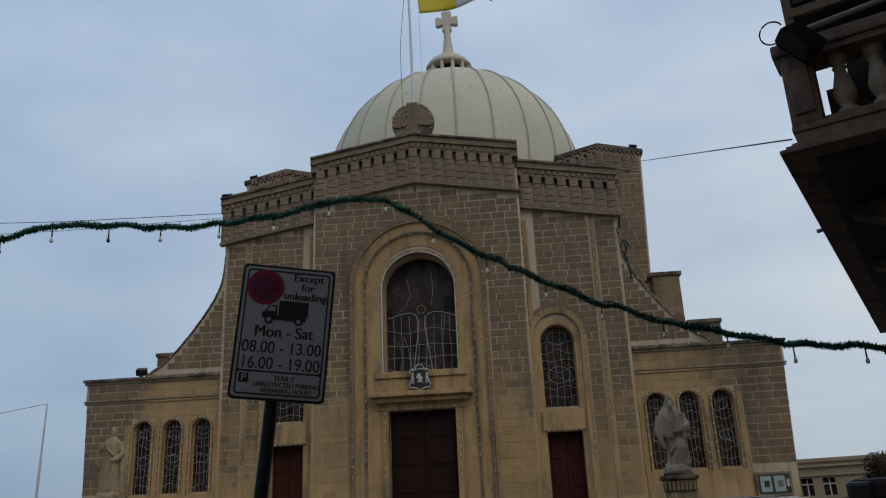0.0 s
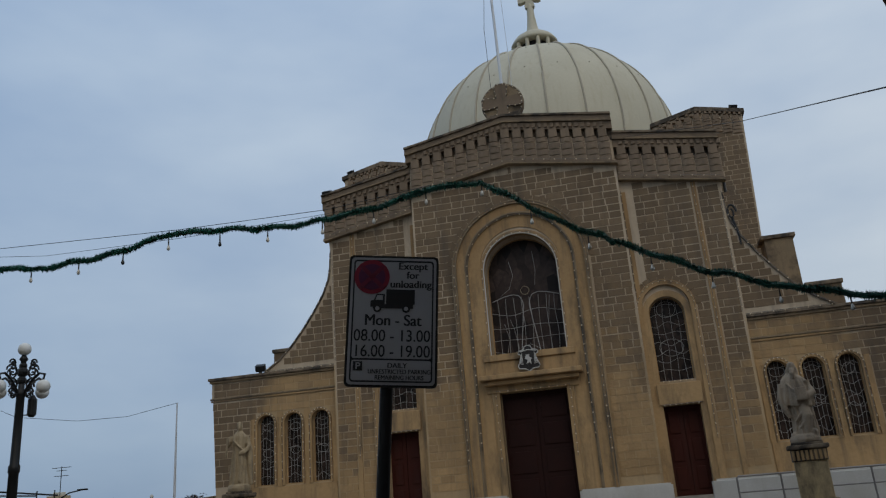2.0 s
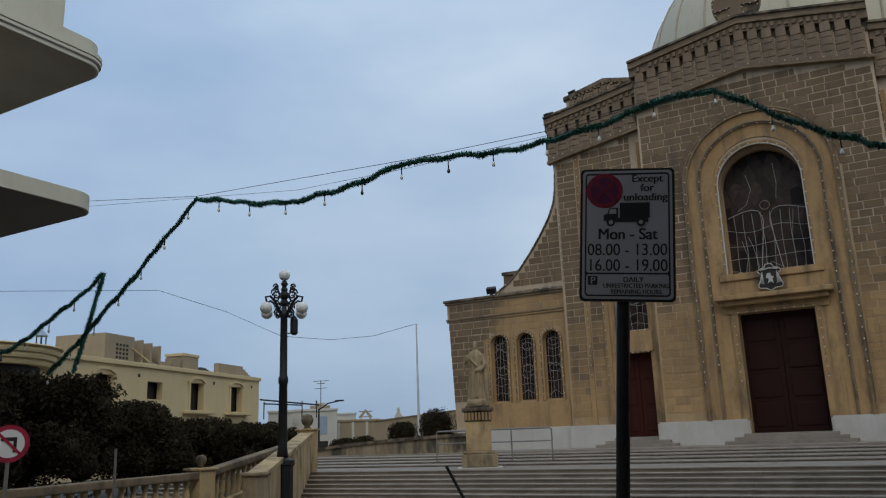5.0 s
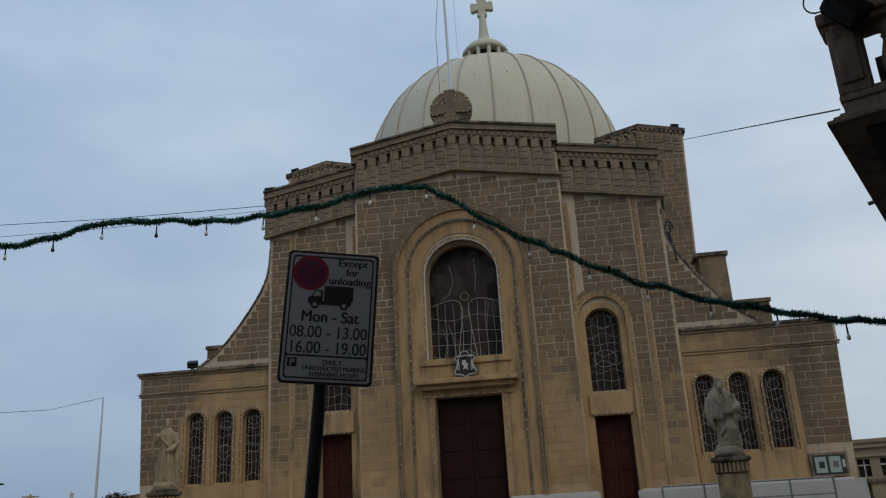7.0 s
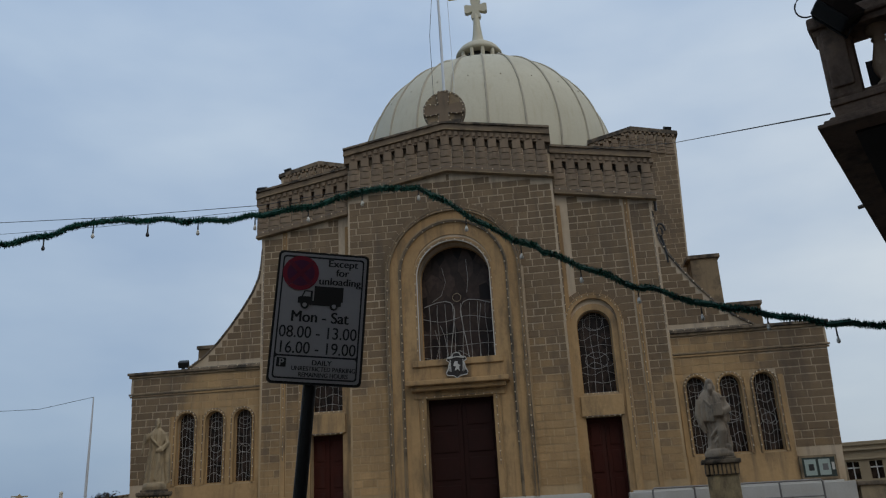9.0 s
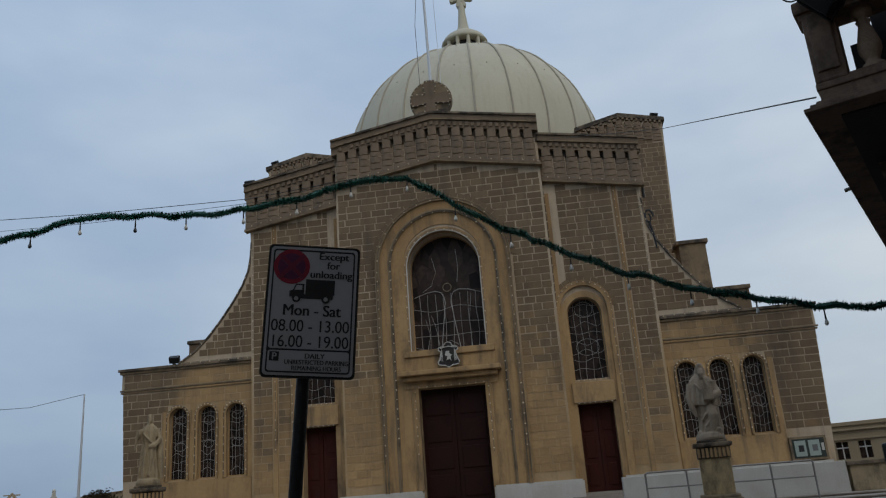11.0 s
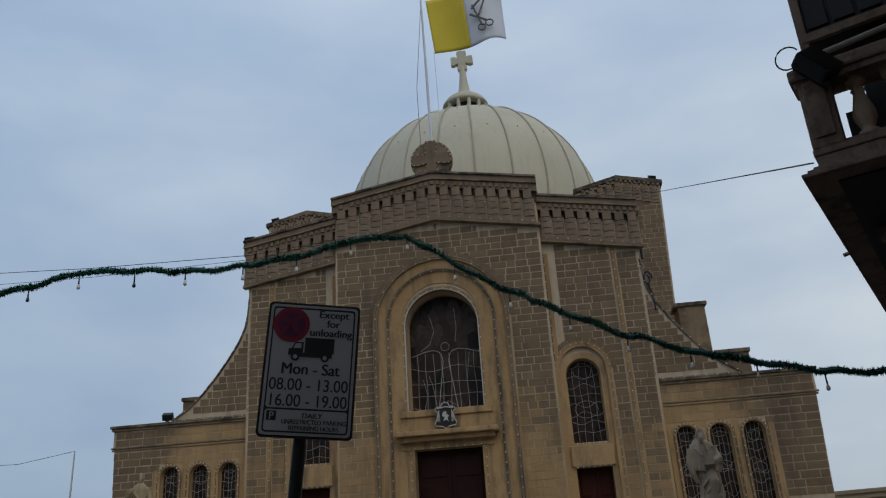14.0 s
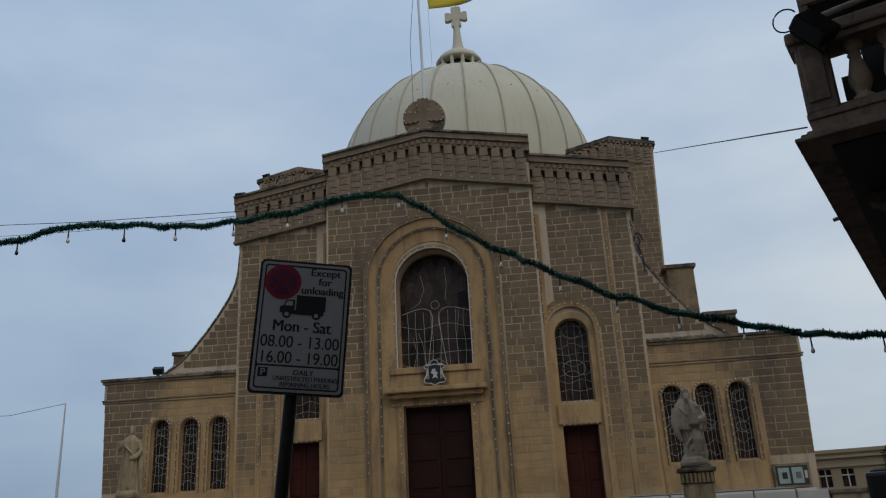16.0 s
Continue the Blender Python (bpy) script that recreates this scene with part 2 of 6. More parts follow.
M["blue"] = grained("sign_purple", (0.13, 0.016, 0.070), (0.10, 0.013, 0.055), 0.4, 6.0, 60.0, 0.02)
M["faded_red"] = grained("faded_sign_red", (0.21, 0.016, 0.050), (0.17, 0.014, 0.042), 0.4, 6.0, 60.0, 0.02)
M["tinsel"] = grained("green_tinsel", (0.008, 0.125, 0.078), (0.003, 0.045, 0.033), 0.45, 5.0, 60.0, 0.5, pieces=0.6)
M["bulb"] = grained("clear_bulb", (0.72, 0.69, 0.62), (0.60, 0.57, 0.50), 0.2, 6.0, 60.0, 0.0)
M["festoon"] = grained("amber_clear_bulb", (0.78, 0.65, 0.46), (0.62, 0.50, 0.34), 0.25, 6.0, 60.0, 0.0)
M["grey_statue"] = grained("grey_statue_stone", (0.40, 0.31, 0.215), (0.25, 0.192, 0.135), 0.9, 2.5, 30.0, 0.45, streak=0.5, dark=(0.08, 0.07, 0.055))
crusted(M["grey_statue"], 0.6, 2.4, (0.05, 0.043, 0.035), 0.50, 0.66, 0.5)
M["shutter"] = grained("blue_grey_shutter", (0.30, 0.38, 0.46), (0.24, 0.31, 0.38), 0.6, 2.0, 20.0, 0.05)
M["leaf"] = grained("dark_foliage", (0.052, 0.040, 0.022), (0.022, 0.018, 0.012), 0.95, 1.5, 20.0, 0.1, pieces=0.45)
M["leaf"].node_tree.nodes["Principled BSDF"].inputs["Specular IOR Level"].default_value = 0.08
M["bark"] = grained("bark", (0.09, 0.065, 0.045), (0.05, 0.038, 0.028), 0.9, 4.0, 30.0, 0.4)
M["cream"] = grained("cream_render", (0.66, 0.52, 0.29), (0.56, 0.43, 0.23), 0.85, 0.5, 14.0, 0.15, streak=0.15, dark=(0.3, 0.24, 0.15))
M["pale"] = grained("pale_render", (0.58, 0.56, 0.50), (0.46, 0.44, 0.38), 0.85, 0.4, 10.0, 0.1, streak=0.15, dark=(0.25, 0.22, 0.18))
M["tan"] = grained("tan_block", (0.36, 0.29, 0.19), (0.28, 0.22, 0.145), 0.9, 0.7, 12.0, 0.2, streak=0.2, dark=(0.12, 0.1, 0.07))
M["flats"] = grained("pale_cream_paint", (0.70, 0.66, 0.52), (0.62, 0.58, 0.45), 0.8, 0.5, 14.0, 0.12, streak=0.12, dark=(0.35, 0.31, 0.25))
# dimmer than the flats' cream: underside and groove shade is in the colour
M["soffit"] = grained("shaded_soffit_plaster", (0.33, 0.28, 0.24), (0.25, 0.21, 0.18), 0.9, 0.9, 14.0, 0.15)
M["balcony"] = grained("balcony_stone", (0.30, 0.205, 0.145), (0.16, 0.108, 0.078), 0.9, 2.5, 30.0, 0.4, streak=0.4, dark=(0.06, 0.05, 0.04))
crusted(M["balcony"], 0.7, 3.0, (0.03, 0.024, 0.02), 0.5, 0.66, 0.6)
M["baluster"] = grained("pale_balusters", (0.46, 0.34, 0.24), (0.28, 0.20, 0.14), 0.9, 4.0, 40.0, 0.4, streak=0.3)
# dark timber, and the shade painted into recesses, holes and rooms
M["gloom"] = grained("dark_timber_and_shade", (0.020, 0.015, 0.013), (0.012, 0.010, 0.009), 0.7, 3.0, 30.0, 0.2)
M["asphalt"] = grained("asphalt", (0.055, 0.054, 0.052), (0.042, 0.041, 0.040), 0.9, 0.6, 60.0, 0.4)
M["statue"] = grained("statue_stone", (0.43, 0.33, 0.20), (0.24, 0.18, 0.11), 0.9, 2.5, 30.0, 0.45, streak=0.5, dark=(0.10, 0.085, 0.06))
crusted(M["statue"], 0.6, 2.4, (0.05, 0.043, 0.035), 0.50, 0.66, 0.5)
M["balustrade"] = grained("honey_balustrade", (0.60, 0.44, 0.23), (0.42, 0.30, 0.155), 0.9, 1.4, 20.0, 0.4, streak=0.5, dark=(0.10, 0.085, 0.06))
crusted(M["balustrade"], 0.8, 1.9, (0.06, 0.05, 0.038), 0.46, 0.66, 0.4)
M["parapet"] = grained("stained_parapet", (0.36, 0.285, 0.18), (0.24, 0.185, 0.115), 0.9, 1.4, 20.0, 0.4, streak=0.6, dark=(0.08, 0.068, 0.05))
crusted(M["parapet"], 0.9, 1.2, (0.04, 0.035, 0.028), 0.46, 0.62, 0.3)
M["yellow"] = grained("flag_yellow", (0.66, 0.50, 0.035), (0.58, 0.43, 0.03), 0.8, 1.0, 60.0, 0.05)
M["flag_white"] = grained("flag_white", (0.62, 0.63, 0.66), (0.54, 0.55, 0.58), 0.8, 1.0, 60.0, 0.05)
M["grey"] = grained("grey_print", (0.16, 0.15, 0.15), (0.10, 0.10, 0.10), 0.8, 1.0, 60.0, 0.05)
M["steel"] = grained("galvanised_pipe", (0.30, 0.28, 0.26), (0.20, 0.18, 0.165), 0.5, 3.0, 40.0, 0.1, metal=0.6)
M["mast"] = grained("painted_mast", (0.62, 0.64, 0.66), (0.52, 0.54, 0.56), 0.4, 2.0, 40.0, 0.05)


# ---- mesh helpers ----
def link(name, bm, material, parent=None, label="", smooth=False):
    bmesh.ops.recalc_face_normals(bm, faces=bm.faces[:])
    me = bpy.data.meshes.new(name)
    bm.to_mesh(me)
    bm.free()
    me.materials.append(M[material])
    if smooth:
        me.polygons.foreach_set("use_smooth", [True] * len(me.polygons))
    ob = new(name, me)
    if parent is not None:
        ob.parent = parent
    if label:
        ob["label"] = label
    return ob


def part(name, bm, material, parent, label="", smooth=False):
    return link(name, bm, material, parent, label, smooth)


def thing(name, label, category, group="", kind="", at=None):
    e = new(name)
    e.empty_display_size = 0.2
    if at is not None:
        e.matrix_basis = at
    return tagged(e, label, category, group, kind)


def box(bm, x0, x1, y0, y1, z0, z1):
    v = [bm.verts.new(p) for p in ((x0, y0, z0), (x1, y0, z0), (x1, y1, z0), (x0, y1, z0), (x0, y0, z1), (x1, y0, z1), (x1, y1, z1), (x0, y1, z1))]
    for f in ((0, 1, 2, 3), (4, 5, 6, 7), (0, 1, 5, 4), (1, 2, 6, 5), (2, 3, 7, 6), (3, 0, 4, 7)):
        bm.faces.new([v[i] for i in f])
    return bm


def one_box(*a, bevel=0.0):
    bm = box(bmesh.new(), *a)
    if bevel:
        bmesh.ops.bevel(bm, geom=bm.edges[:], offset=bevel, segments=2, profile=0.6, affect="EDGES")
    return bm


def prism(bm, loop, y0, y1, holes=()):
    """A slab between y0 and y1 whose outline in x and z is loop, with openings cut through it."""
    b = bmesh.new()
    for lp in (loop, *holes):
        vs = [b.verts.new((x, y0, z)) for x, z in lp]
        for i, v in enumerate(vs):
            b.edges.new((v, vs[(i + 1) % len(vs)]))
    bmesh.ops.triangle_fill(b, use_beauty=True, use_dissolve=False, edges=b.edges[:], normal=(0, -1, 0))
    r = bmesh.ops.extrude_face_region(b, geom=b.faces[:])
    bmesh.ops.translate(b, vec=(0, y1 - y0, 0), verts=[g for g in r["geom"] if isinstance(g, bmesh.types.BMVert)])
    me = bpy.data.meshes.new("tmp")
    b.to_mesh(me)
    b.free()
    bm.from_mesh(me)
    bpy.data.meshes.remove(me)
    return bm


def arch(cx, half, z0, spring, n=20):
    """Outline of a round-headed opening."""
    pts = [(cx - half, z0), (cx + half, z0)]
    pts += [(cx + half * math.cos(math.pi * i / n), spring + half * math.sin(math.pi * i / n)) for i in range(n + 1)]
    return pts


def lathe(bm, prof, n=16, cx=0.0, cy=0.0):
    rings = []
    for r, z in prof:
        rings.append([bm.verts.new((cx + r * math.cos(2 * math.pi * i / n), cy + r * math.sin(2 * math.pi * i / n), z)) for i in range(n)])
    for a, b in zip(rings, rings[1:]):
        for i in range(n):
            bm.faces.new((a[i], a[(i + 1) % n], b[(i + 1) % n], b[i]))
    for ring in (rings[0], rings[-1]):
        bm.faces.new(ring)
    return bm


def tube(bm, pts, r, n=8, close=True):
    """A round bar along pts; r is one radius or one for each point."""
    pts = [Vector(p) for p in pts]
    rs = r if isinstance(r, (list, tuple)) else [r] * len(pts)
    rings = []
    for i, p in enumerate(pts):
        d = (pts[min(i + 1, len(pts) - 1)] - pts[max(i - 1, 0)]).normalized()
        s = d.cross(Vector((0, 0, 1)) if abs(d.z) < 0.9 else Vector((1, 0, 0))).normalized()
        u = s.cross(d)
        rings.append([bm.verts.new(p + rs[i] * (math.cos(2 * math.pi * k / n) * s + math.sin(2 * math.pi * k / n) * u)) for k in range(n)])
    for a, b in zip(rings, rings[1:]):
        for k in range(n):
            bm.faces.new((a[k], a[(k + 1) % n], b[(k + 1) % n], b[k]))
    if close:
        bm.faces.new(rings[0])
        bm.faces.new(rings[-1])
    return bm


def ball(bm, c, r, seg=12, squash=1.0):
    m = Matrix.Translation(c) @ Matrix.Diagonal((r, r, r * squash, 1))
    bmesh.ops.create_uvsphere(bm, u_segments=seg, v_segments=max(6, seg * 2 // 3), radius=1, matrix=m)
    return bm


def polar(az, dist, z=0.0):
    return Vector((dist * math.sin(radians(az)), dist * math.cos(radians(az)), z))


def words(text, size, x, z, material, parent, align="CENTER", y=0.0, squeeze=1.0, name="lettering", bold=0.022):
    """Printed words; a second and third impression beside the first make them bold."""
    cu = bpy.data.curves.new(name, "FONT")
    cu.body, cu.size, cu.align_x, cu.extrude = text, size, align, 0.0006
    tmp = new(name, cu)
    bpy.context.view_layer.update()
    me = bpy.data.meshes.new_from_object(tmp.evaluated_get(bpy.context.evaluated_depsgraph_get()))
    bpy.data.objects.remove(tmp)
    bm = bmesh.new()
    for k in (-1, 0, 1):
        n0 = len(bm.verts)
        bm.from_mesh(me)
        bm.verts.ensure_lookup_table()
        for v in bm.verts[n0:]:
            v.co.x += k * bold * size
            v.co.z += k * 0.0002
    bm.to_mesh(me)
    bm.free()
    me.materials.clear()
    me.materials.append(M[material])
    ob = new(name, me)
    ob.parent = parent
    ob.matrix_basis = pose(x, y, z, 90) @ Matrix.Diagonal((squeeze, 1, 1, 1))
    return ob


# ---- ground ----
GROUND = -0.15
ground = link("ground", one_box(-900, 900, -900, 1500, GROUND - 0.5, GROUND), "asphalt")
tagged(ground, "dark grey asphalt street and open ground", "ground", kind="structure")
AX, FY = -3.68, 30.0          # the church's axis and the plane of its front

# ---- church ----
church = thing("church", "honey limestone church with a low gabled front and a pale dome", "church", at=pose(AX, FY, 0))
PITCH = 0.172                 # rise of the gable per metre
LAND = 0.97                   # level of the terrace in front of the doors
DOOR_Z = 1.34


def gable(u, top):
    return top - PITCH * abs(u)


def mirrored(loop, s):
    return [(s * x, z) for x, z in loop]


def arch_band(cx, r0, r1, z0, spring, n=24):
    """A flat arched surround from half width r0 to r1, open at its foot."""
    out = [(cx - r1, z0)] + [(cx - r1 * math.cos(math.pi * i / n), spring + r1 * math.sin(math.pi * i / n)) for i in range(n + 1)] + [(cx + r1, z0)]
    inn = [(cx + r0, z0)] + [(cx + r0 * math.cos(math.pi * i / n), spring + r0 * math.sin(math.pi * i / n)) for i in range(n + 1)] + [(cx - r0, z0)]
    return out + inn


# centre wall with the great window and the main door, in one wall with real openings
MAIN_WIN = arch(0, 1.46, 7.0, 10.33)
outline = [(-4.25, LAND - 0.6), (4.25, LAND - 0.6), (4.25, gable(4.25, 16.6)), (0, 16.6), (-4.25, gable(4.25, 16.6))]
main_door = [(-1.27, LAND - 0.3), (1.27, LAND - 0.3), (1.27, 5.53), (-1.27, 5.53)]
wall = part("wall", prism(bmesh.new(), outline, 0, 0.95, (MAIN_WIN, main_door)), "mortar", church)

CURVE = [(8.0, 12.3), (8.05, 11.6), (8.15, 11.05), (8.4, 10.45), (8.8, 9.8), (9.3, 9.1), (9.85, 8.43), (10.4, 7.9), (11.1, 7.45)]
SIDE_WIN = arch(5.27, 0.65, 5.36, 7.88)
SIDE_DOOR = [(4.62, LAND - 0.3), (5.92, LAND - 0.3), (5.92, 4.49), (4.62, 4.49)]
WING_X = (8.76, 9.95, 11.15)
for s in (-1, 1):
    sh = [(4.1, LAND - 0.6), (8.0, LAND - 0.6), (8.06, 12.4), (8.16, 14.5), (4.1, 15.3)]
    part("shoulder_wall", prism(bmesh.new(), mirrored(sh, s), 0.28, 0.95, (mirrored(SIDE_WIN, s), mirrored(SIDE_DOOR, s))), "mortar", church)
    part("buttress", prism(bmesh.new(), mirrored([(7.9, 7.42)] + [(7.9, 12.3)] + CURVE + [(11.14, 7.42)], s), 0.34, 1.0), "mortar", church)
    for a, b in zip(CURVE, CURVE[1:]):
        dx, dz = b[0] - a[0], b[1] - a[1]
        n = math.hypot(dx, dz)
        ox, oz = -dz / n * 0.07, dx / n * 0.07
        part("coping_stone", prism(bmesh.new(), mirrored([a, b, (b[0] + ox, b[1] + oz), (a[0] + ox, a[1] + oz)], s), 0.28, 1.08), "coping", church)
    wing = [(7.9, LAND - 0.6), (13.28, LAND - 0.6), (13.62, 7.3), (7.9, 7.3)]
    holes = [mirrored(arch(x, 0.385, 2.92, 5.36, 12), s) for x in WING_X]
    part("wing_wall", prism(bmesh.new(), mirrored(wing, s), 0.5, 1.1, holes), "mortar", church)
    part("wing_cornice", one_box(min(s * 7.96, s * 13.74), max(s * 7.96, s * 13.74), 0.30, 1.25, 7.36, 7.47, bevel=0.02), "coping", church)
    part("wing_cornice_bed", one_box(min(s * 7.97, s * 13.70), max(s * 7.97, s * 13.70), 0.38, 0.6, 7.26, 7.36, bevel=0.02), "string", church)
    part("wing_string_course", one_box(min(s * 7.98, s * 13.68), max(s * 7.98, s * 13.68), 0.41, 0.52, 6.56, 6.62, bevel=0.01), "string", church)
    part("wing_string_course", one_box(min(s * 7.98, s * 13.65), max(s * 7.98, s * 13.65), 0.44, 0.52, 6.47, 6.54, bevel=0.01), "block", church)
    part("wing_fascia", one_box(min(s * 7.98, s * 13.62), max(s * 7.98, s * 13.62), 0.468, 0.53, 6.62, 7.26), "mortar", church)
    part("wing_body", one_box(min(s * 7.9, s * 13.2), max(s * 7.9, s * 13.2), 1.1, 14, 0.2, 7.1), "stone", church)
    # low chimney-like block and pier that show above the wing
    if s > 0:
        part("roof_pier", one_box(min(s * 10.3, s * 11.5), max(s * 10.3, s * 11.5), 6.4, 7.6, 7.0, 11.9), "string", church)
        part("roof_pier_cap", one_box(min(s * 10.15, s * 11.62), max(s * 10.15, s * 11.62), 6.3, 7.7, 11.9, 12.08, bevel=0.03), "coping", church)
    rb = 11.2 if s > 0 else -10.7
    part("roof_block", one_box(rb - 0.6, rb + 0.6, 1.6, 2.6, 7.1, 8.5), "block", church)
    part("roof_block_cap", one_box(rb - 0.67, rb + 0.67, 1.53, 2.67, 8.5, 8.66, bevel=0.03), "coping", church)
    # square tower behind, with its own small gable
    c, w, ty = s * 9.2, 2.4, 12.3
    top = 21.75
    lp = [(c - w + 0.68, 5), (c + w - 0.68, 5), (c + w, top - 0.55 - 0.25), (c, top - 0.25), (c - w, top - 0.55 - 0.25)]
    tower = part("tower", prism(bmesh.new(), lp, ty, ty + 4.8), "mortar", church)
    for k in (-1, 1):
        q = [(c, top - 0.25), (c + k * (w + 0.12), top - 0.83), (c + k * (w + 0.12), top - 0.60), (c, top)]
        part("tower_coping", prism(bmesh.new(), q, ty - 0.14, ty + 4.9), "coping", tower)
part("nave_body", one_box(-7.6, 7.6, 0.96, 20, 0.2, 13.9), "stone", church)
part("nave_roof", one_box(-8.0, 8.0, 10, 26, 13.0, 15.6), "stone", church)

# copings, cornices and string courses of the gable and shoulders, all at the pitch of the roof
SHOULDER_Z = 15.49 + PITCH * 4.2
# the strip at the back of the slots is dark to paint their shade
ROWS = (("coping", 0.0, -0.085, -0.42, 0.9, "coping"), ("cornice", -0.085, -0.30, -0.335, 0.05, "corbel"), ("cornice_moulding", -0.30, -0.345, -0.365, 0.05, "string"),
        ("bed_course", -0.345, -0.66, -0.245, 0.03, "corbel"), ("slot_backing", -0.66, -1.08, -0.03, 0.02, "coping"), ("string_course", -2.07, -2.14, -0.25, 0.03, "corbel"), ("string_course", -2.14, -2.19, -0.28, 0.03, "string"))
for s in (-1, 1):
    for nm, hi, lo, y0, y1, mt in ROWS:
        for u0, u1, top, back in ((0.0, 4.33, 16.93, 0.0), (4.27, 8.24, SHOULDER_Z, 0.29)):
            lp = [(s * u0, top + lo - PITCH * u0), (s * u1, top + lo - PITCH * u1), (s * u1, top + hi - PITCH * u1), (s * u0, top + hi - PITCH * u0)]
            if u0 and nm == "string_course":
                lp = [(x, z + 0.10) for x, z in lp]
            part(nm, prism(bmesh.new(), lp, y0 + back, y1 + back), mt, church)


def piece(ob, m, parent):
    o = ob.copy()
    scene.collection.objects.link(o)
    o.parent = parent
    o.matrix_basis = m
    return o


def scallop(hw, bulge, y, z0, z1, back=0.02):
    """A stone whose face swells out in plan, as in the corbel courses."""
    bm = bmesh.new()
    front = [(-hw + 2 * hw * k / 8, y - bulge * math.cos(math.pi * (k / 8 - 0.5)) ** 0.7) for k in range(1, 8)]
    plan = [(-hw, back), (-hw, y)] + front + [(hw, y), (hw, back)]
    for z in (z0, z1):
        bm.faces.new([bm.verts.new((x, yy, z)) for x, yy in plan])
    bm.verts.ensure_lookup_table()
    k = len(plan)
    for i in range(k):
        bm.faces.new((bm.verts[i], bm.verts[(i + 1) % k], bm.verts[k + (i + 1) % k], bm.verts[k + i]))
    return bm


# corbel table: a dentil row, a course with deep slots, and four swelling courses that flatten downwards
PITCH_U = 0.49
corbel_kinds = [(part("corbel_stone", scallop(0.172, 0.03, -0.275, -1.035, -0.675), "corbel", church), 0),
                (part("corbel_stone", scallop(0.237, 0.115, -0.19, -1.25, -1.06), "corbel", church), 0),
                (part("corbel_stone", scallop(0.237, 0.085, -0.19, -1.525, -1.287), "corbel", church), 0),
                (part("corbel_stone", scallop(0.237, 0.055, -0.19, -1.80, -1.562), "corbel", church), 0),
                (part("corbel_stone", scallop(0.240, 0.03, -0.185, -2.07, -1.837), "corbel", church), 0),
                (part("corbel_joint", scallop(0.246, 0.076, -0.182, -1.54, -1.045), "mortar", church), 0),
                (part("corbel_joint", scallop(0.246, 0.018, -0.177, -2.07, -1.54), "mortar", church), 0),
                (part("dentil", one_box(-0.065, 0.065, -0.31, 0.02, -0.58, -0.40), "corbel", church), 0.0),
                (part("dentil", one_box(-0.065, 0.065, -0.31, 0.02, -0.58, -0.40), "corbel", church), PITCH_U / 2)]
SPOTS = [(i * PITCH_U, 0.0, 16.93 - PITCH * abs(i * PITCH_U), 1.0) for i in range(-8, 9)]
for s in (-1, 1):
    SPOTS += [(s * (4.55 + i * PITCH_U), 0.29, SHOULDER_Z - PITCH * (4.55 + i * PITCH_U), 0.95) for i in range(8)]
    SPOTS += [(s * 9.2 + i * 0.5, 12.42, 21.75 - 0.23 * abs(i * 0.5), 0.72) for i in range(-4, 5)]
for k, (u, y, z, h) in enumerate(SPOTS):
    for ob_, du in corbel_kinds:
        if du and abs(abs(u) - 3.92) < 0.1:
            continue
        at = pose(u + du, y, z - PITCH * du * (1 if u >= 0 else -1)) @ Matrix.Diagonal((1, 1, h, 1))
        if k:
            piece(ob_, at, church)
        else:
            ob_.matrix_basis = at

# stepped arch mouldings of the great window, sill, canopy over the door
for r0, r1, y, mt in ((2.66, 2.71, -0.19, "string"), (2.60, 2.66, -0.16, "stone"), (2.55, 2.60, -0.20, "string"), (2.20, 2.55, -0.11, "stone"), (2.14, 2.20, -0.16, "string"), (2.08, 2.14, -0.10, "string"), (1.58, 2.08, -0.04, "stone")):
    part("arch_moulding", prism(bmesh.new(), arch_band(0, r0, r1, 1.80, 10.46, 32), y, 0.05), mt, church)
part("inner_arch", prism(bmesh.new(), arch_band(0, 1.44, 1.475, 7.0, 10.33, 32), -0.045, 0.02), "plinth", church)
part("inner_reveal", prism(bmesh.new(), arch_band(0, 1.45, 1.60, 7.0, 10.33, 32), -0.035, 0.3), "stone", church)
part("window_sill", one_box(-1.75, 1.75, -0.14, 0.3, 6.74, 6.99, bevel=0.03), "stone", church)
part("apron_panel", one_box(-1.75, 1.75, -0.06, 0.3, 6.2, 6.74, bevel=0.02), "stone", church)
part("door_canopy", one_box(-1.95, 1.95, -0.62, 0.1, 5.98, 6.16, bevel=0.04), "stone", church)
part("door_canopy_bed", one_box(-1.8, 1.8, -0.40, 0.1, 5.80, 5.98, bevel=0.05), "stone", church)
part("door_lintel", one_box(-1.75, 1.75, -0.10, 0.1, 5.53, 5.80, bevel=0.02), "stone", church)
for s in (-1, 1):
    part("door_jamb", one_box(min(s * 1.27, s * 1.5), max(s * 1.27, s * 1.5), -0.08, 0.12, 1.8, 5.53, bevel=0.02), "stone", church)


def door_leafs(u, half, top, y, parent):
    mt = "door" if half > 1 else "side_door"
    d = part("door", one_box(u - half, u + half, y, y + 0.1, DOOR_Z, top), mt, parent)
    for k in (-1, 1):
        leaf = part("door_leaf", one_box(min(u + k * 0.015, u + k * half), max(u + k * 0.015, u + k * half), y - 0.05, y, DOOR_Z, top), mt, d)
        n = 4 if half > 1 else 3
        for i in range(n):
            z0 = DOOR_Z + 0.2 + i * (top - DOOR_Z - 0.2) / n
            x0, x1 = sorted((u + k * 0.17, u + k * (half - 0.12)))
            part("panel", one_box(x0, x1, y - 0.085, y - 0.045, z0, z0 + (top - DOOR_Z - 0.2) / n - 0.2, bevel=0.02), mt, d)


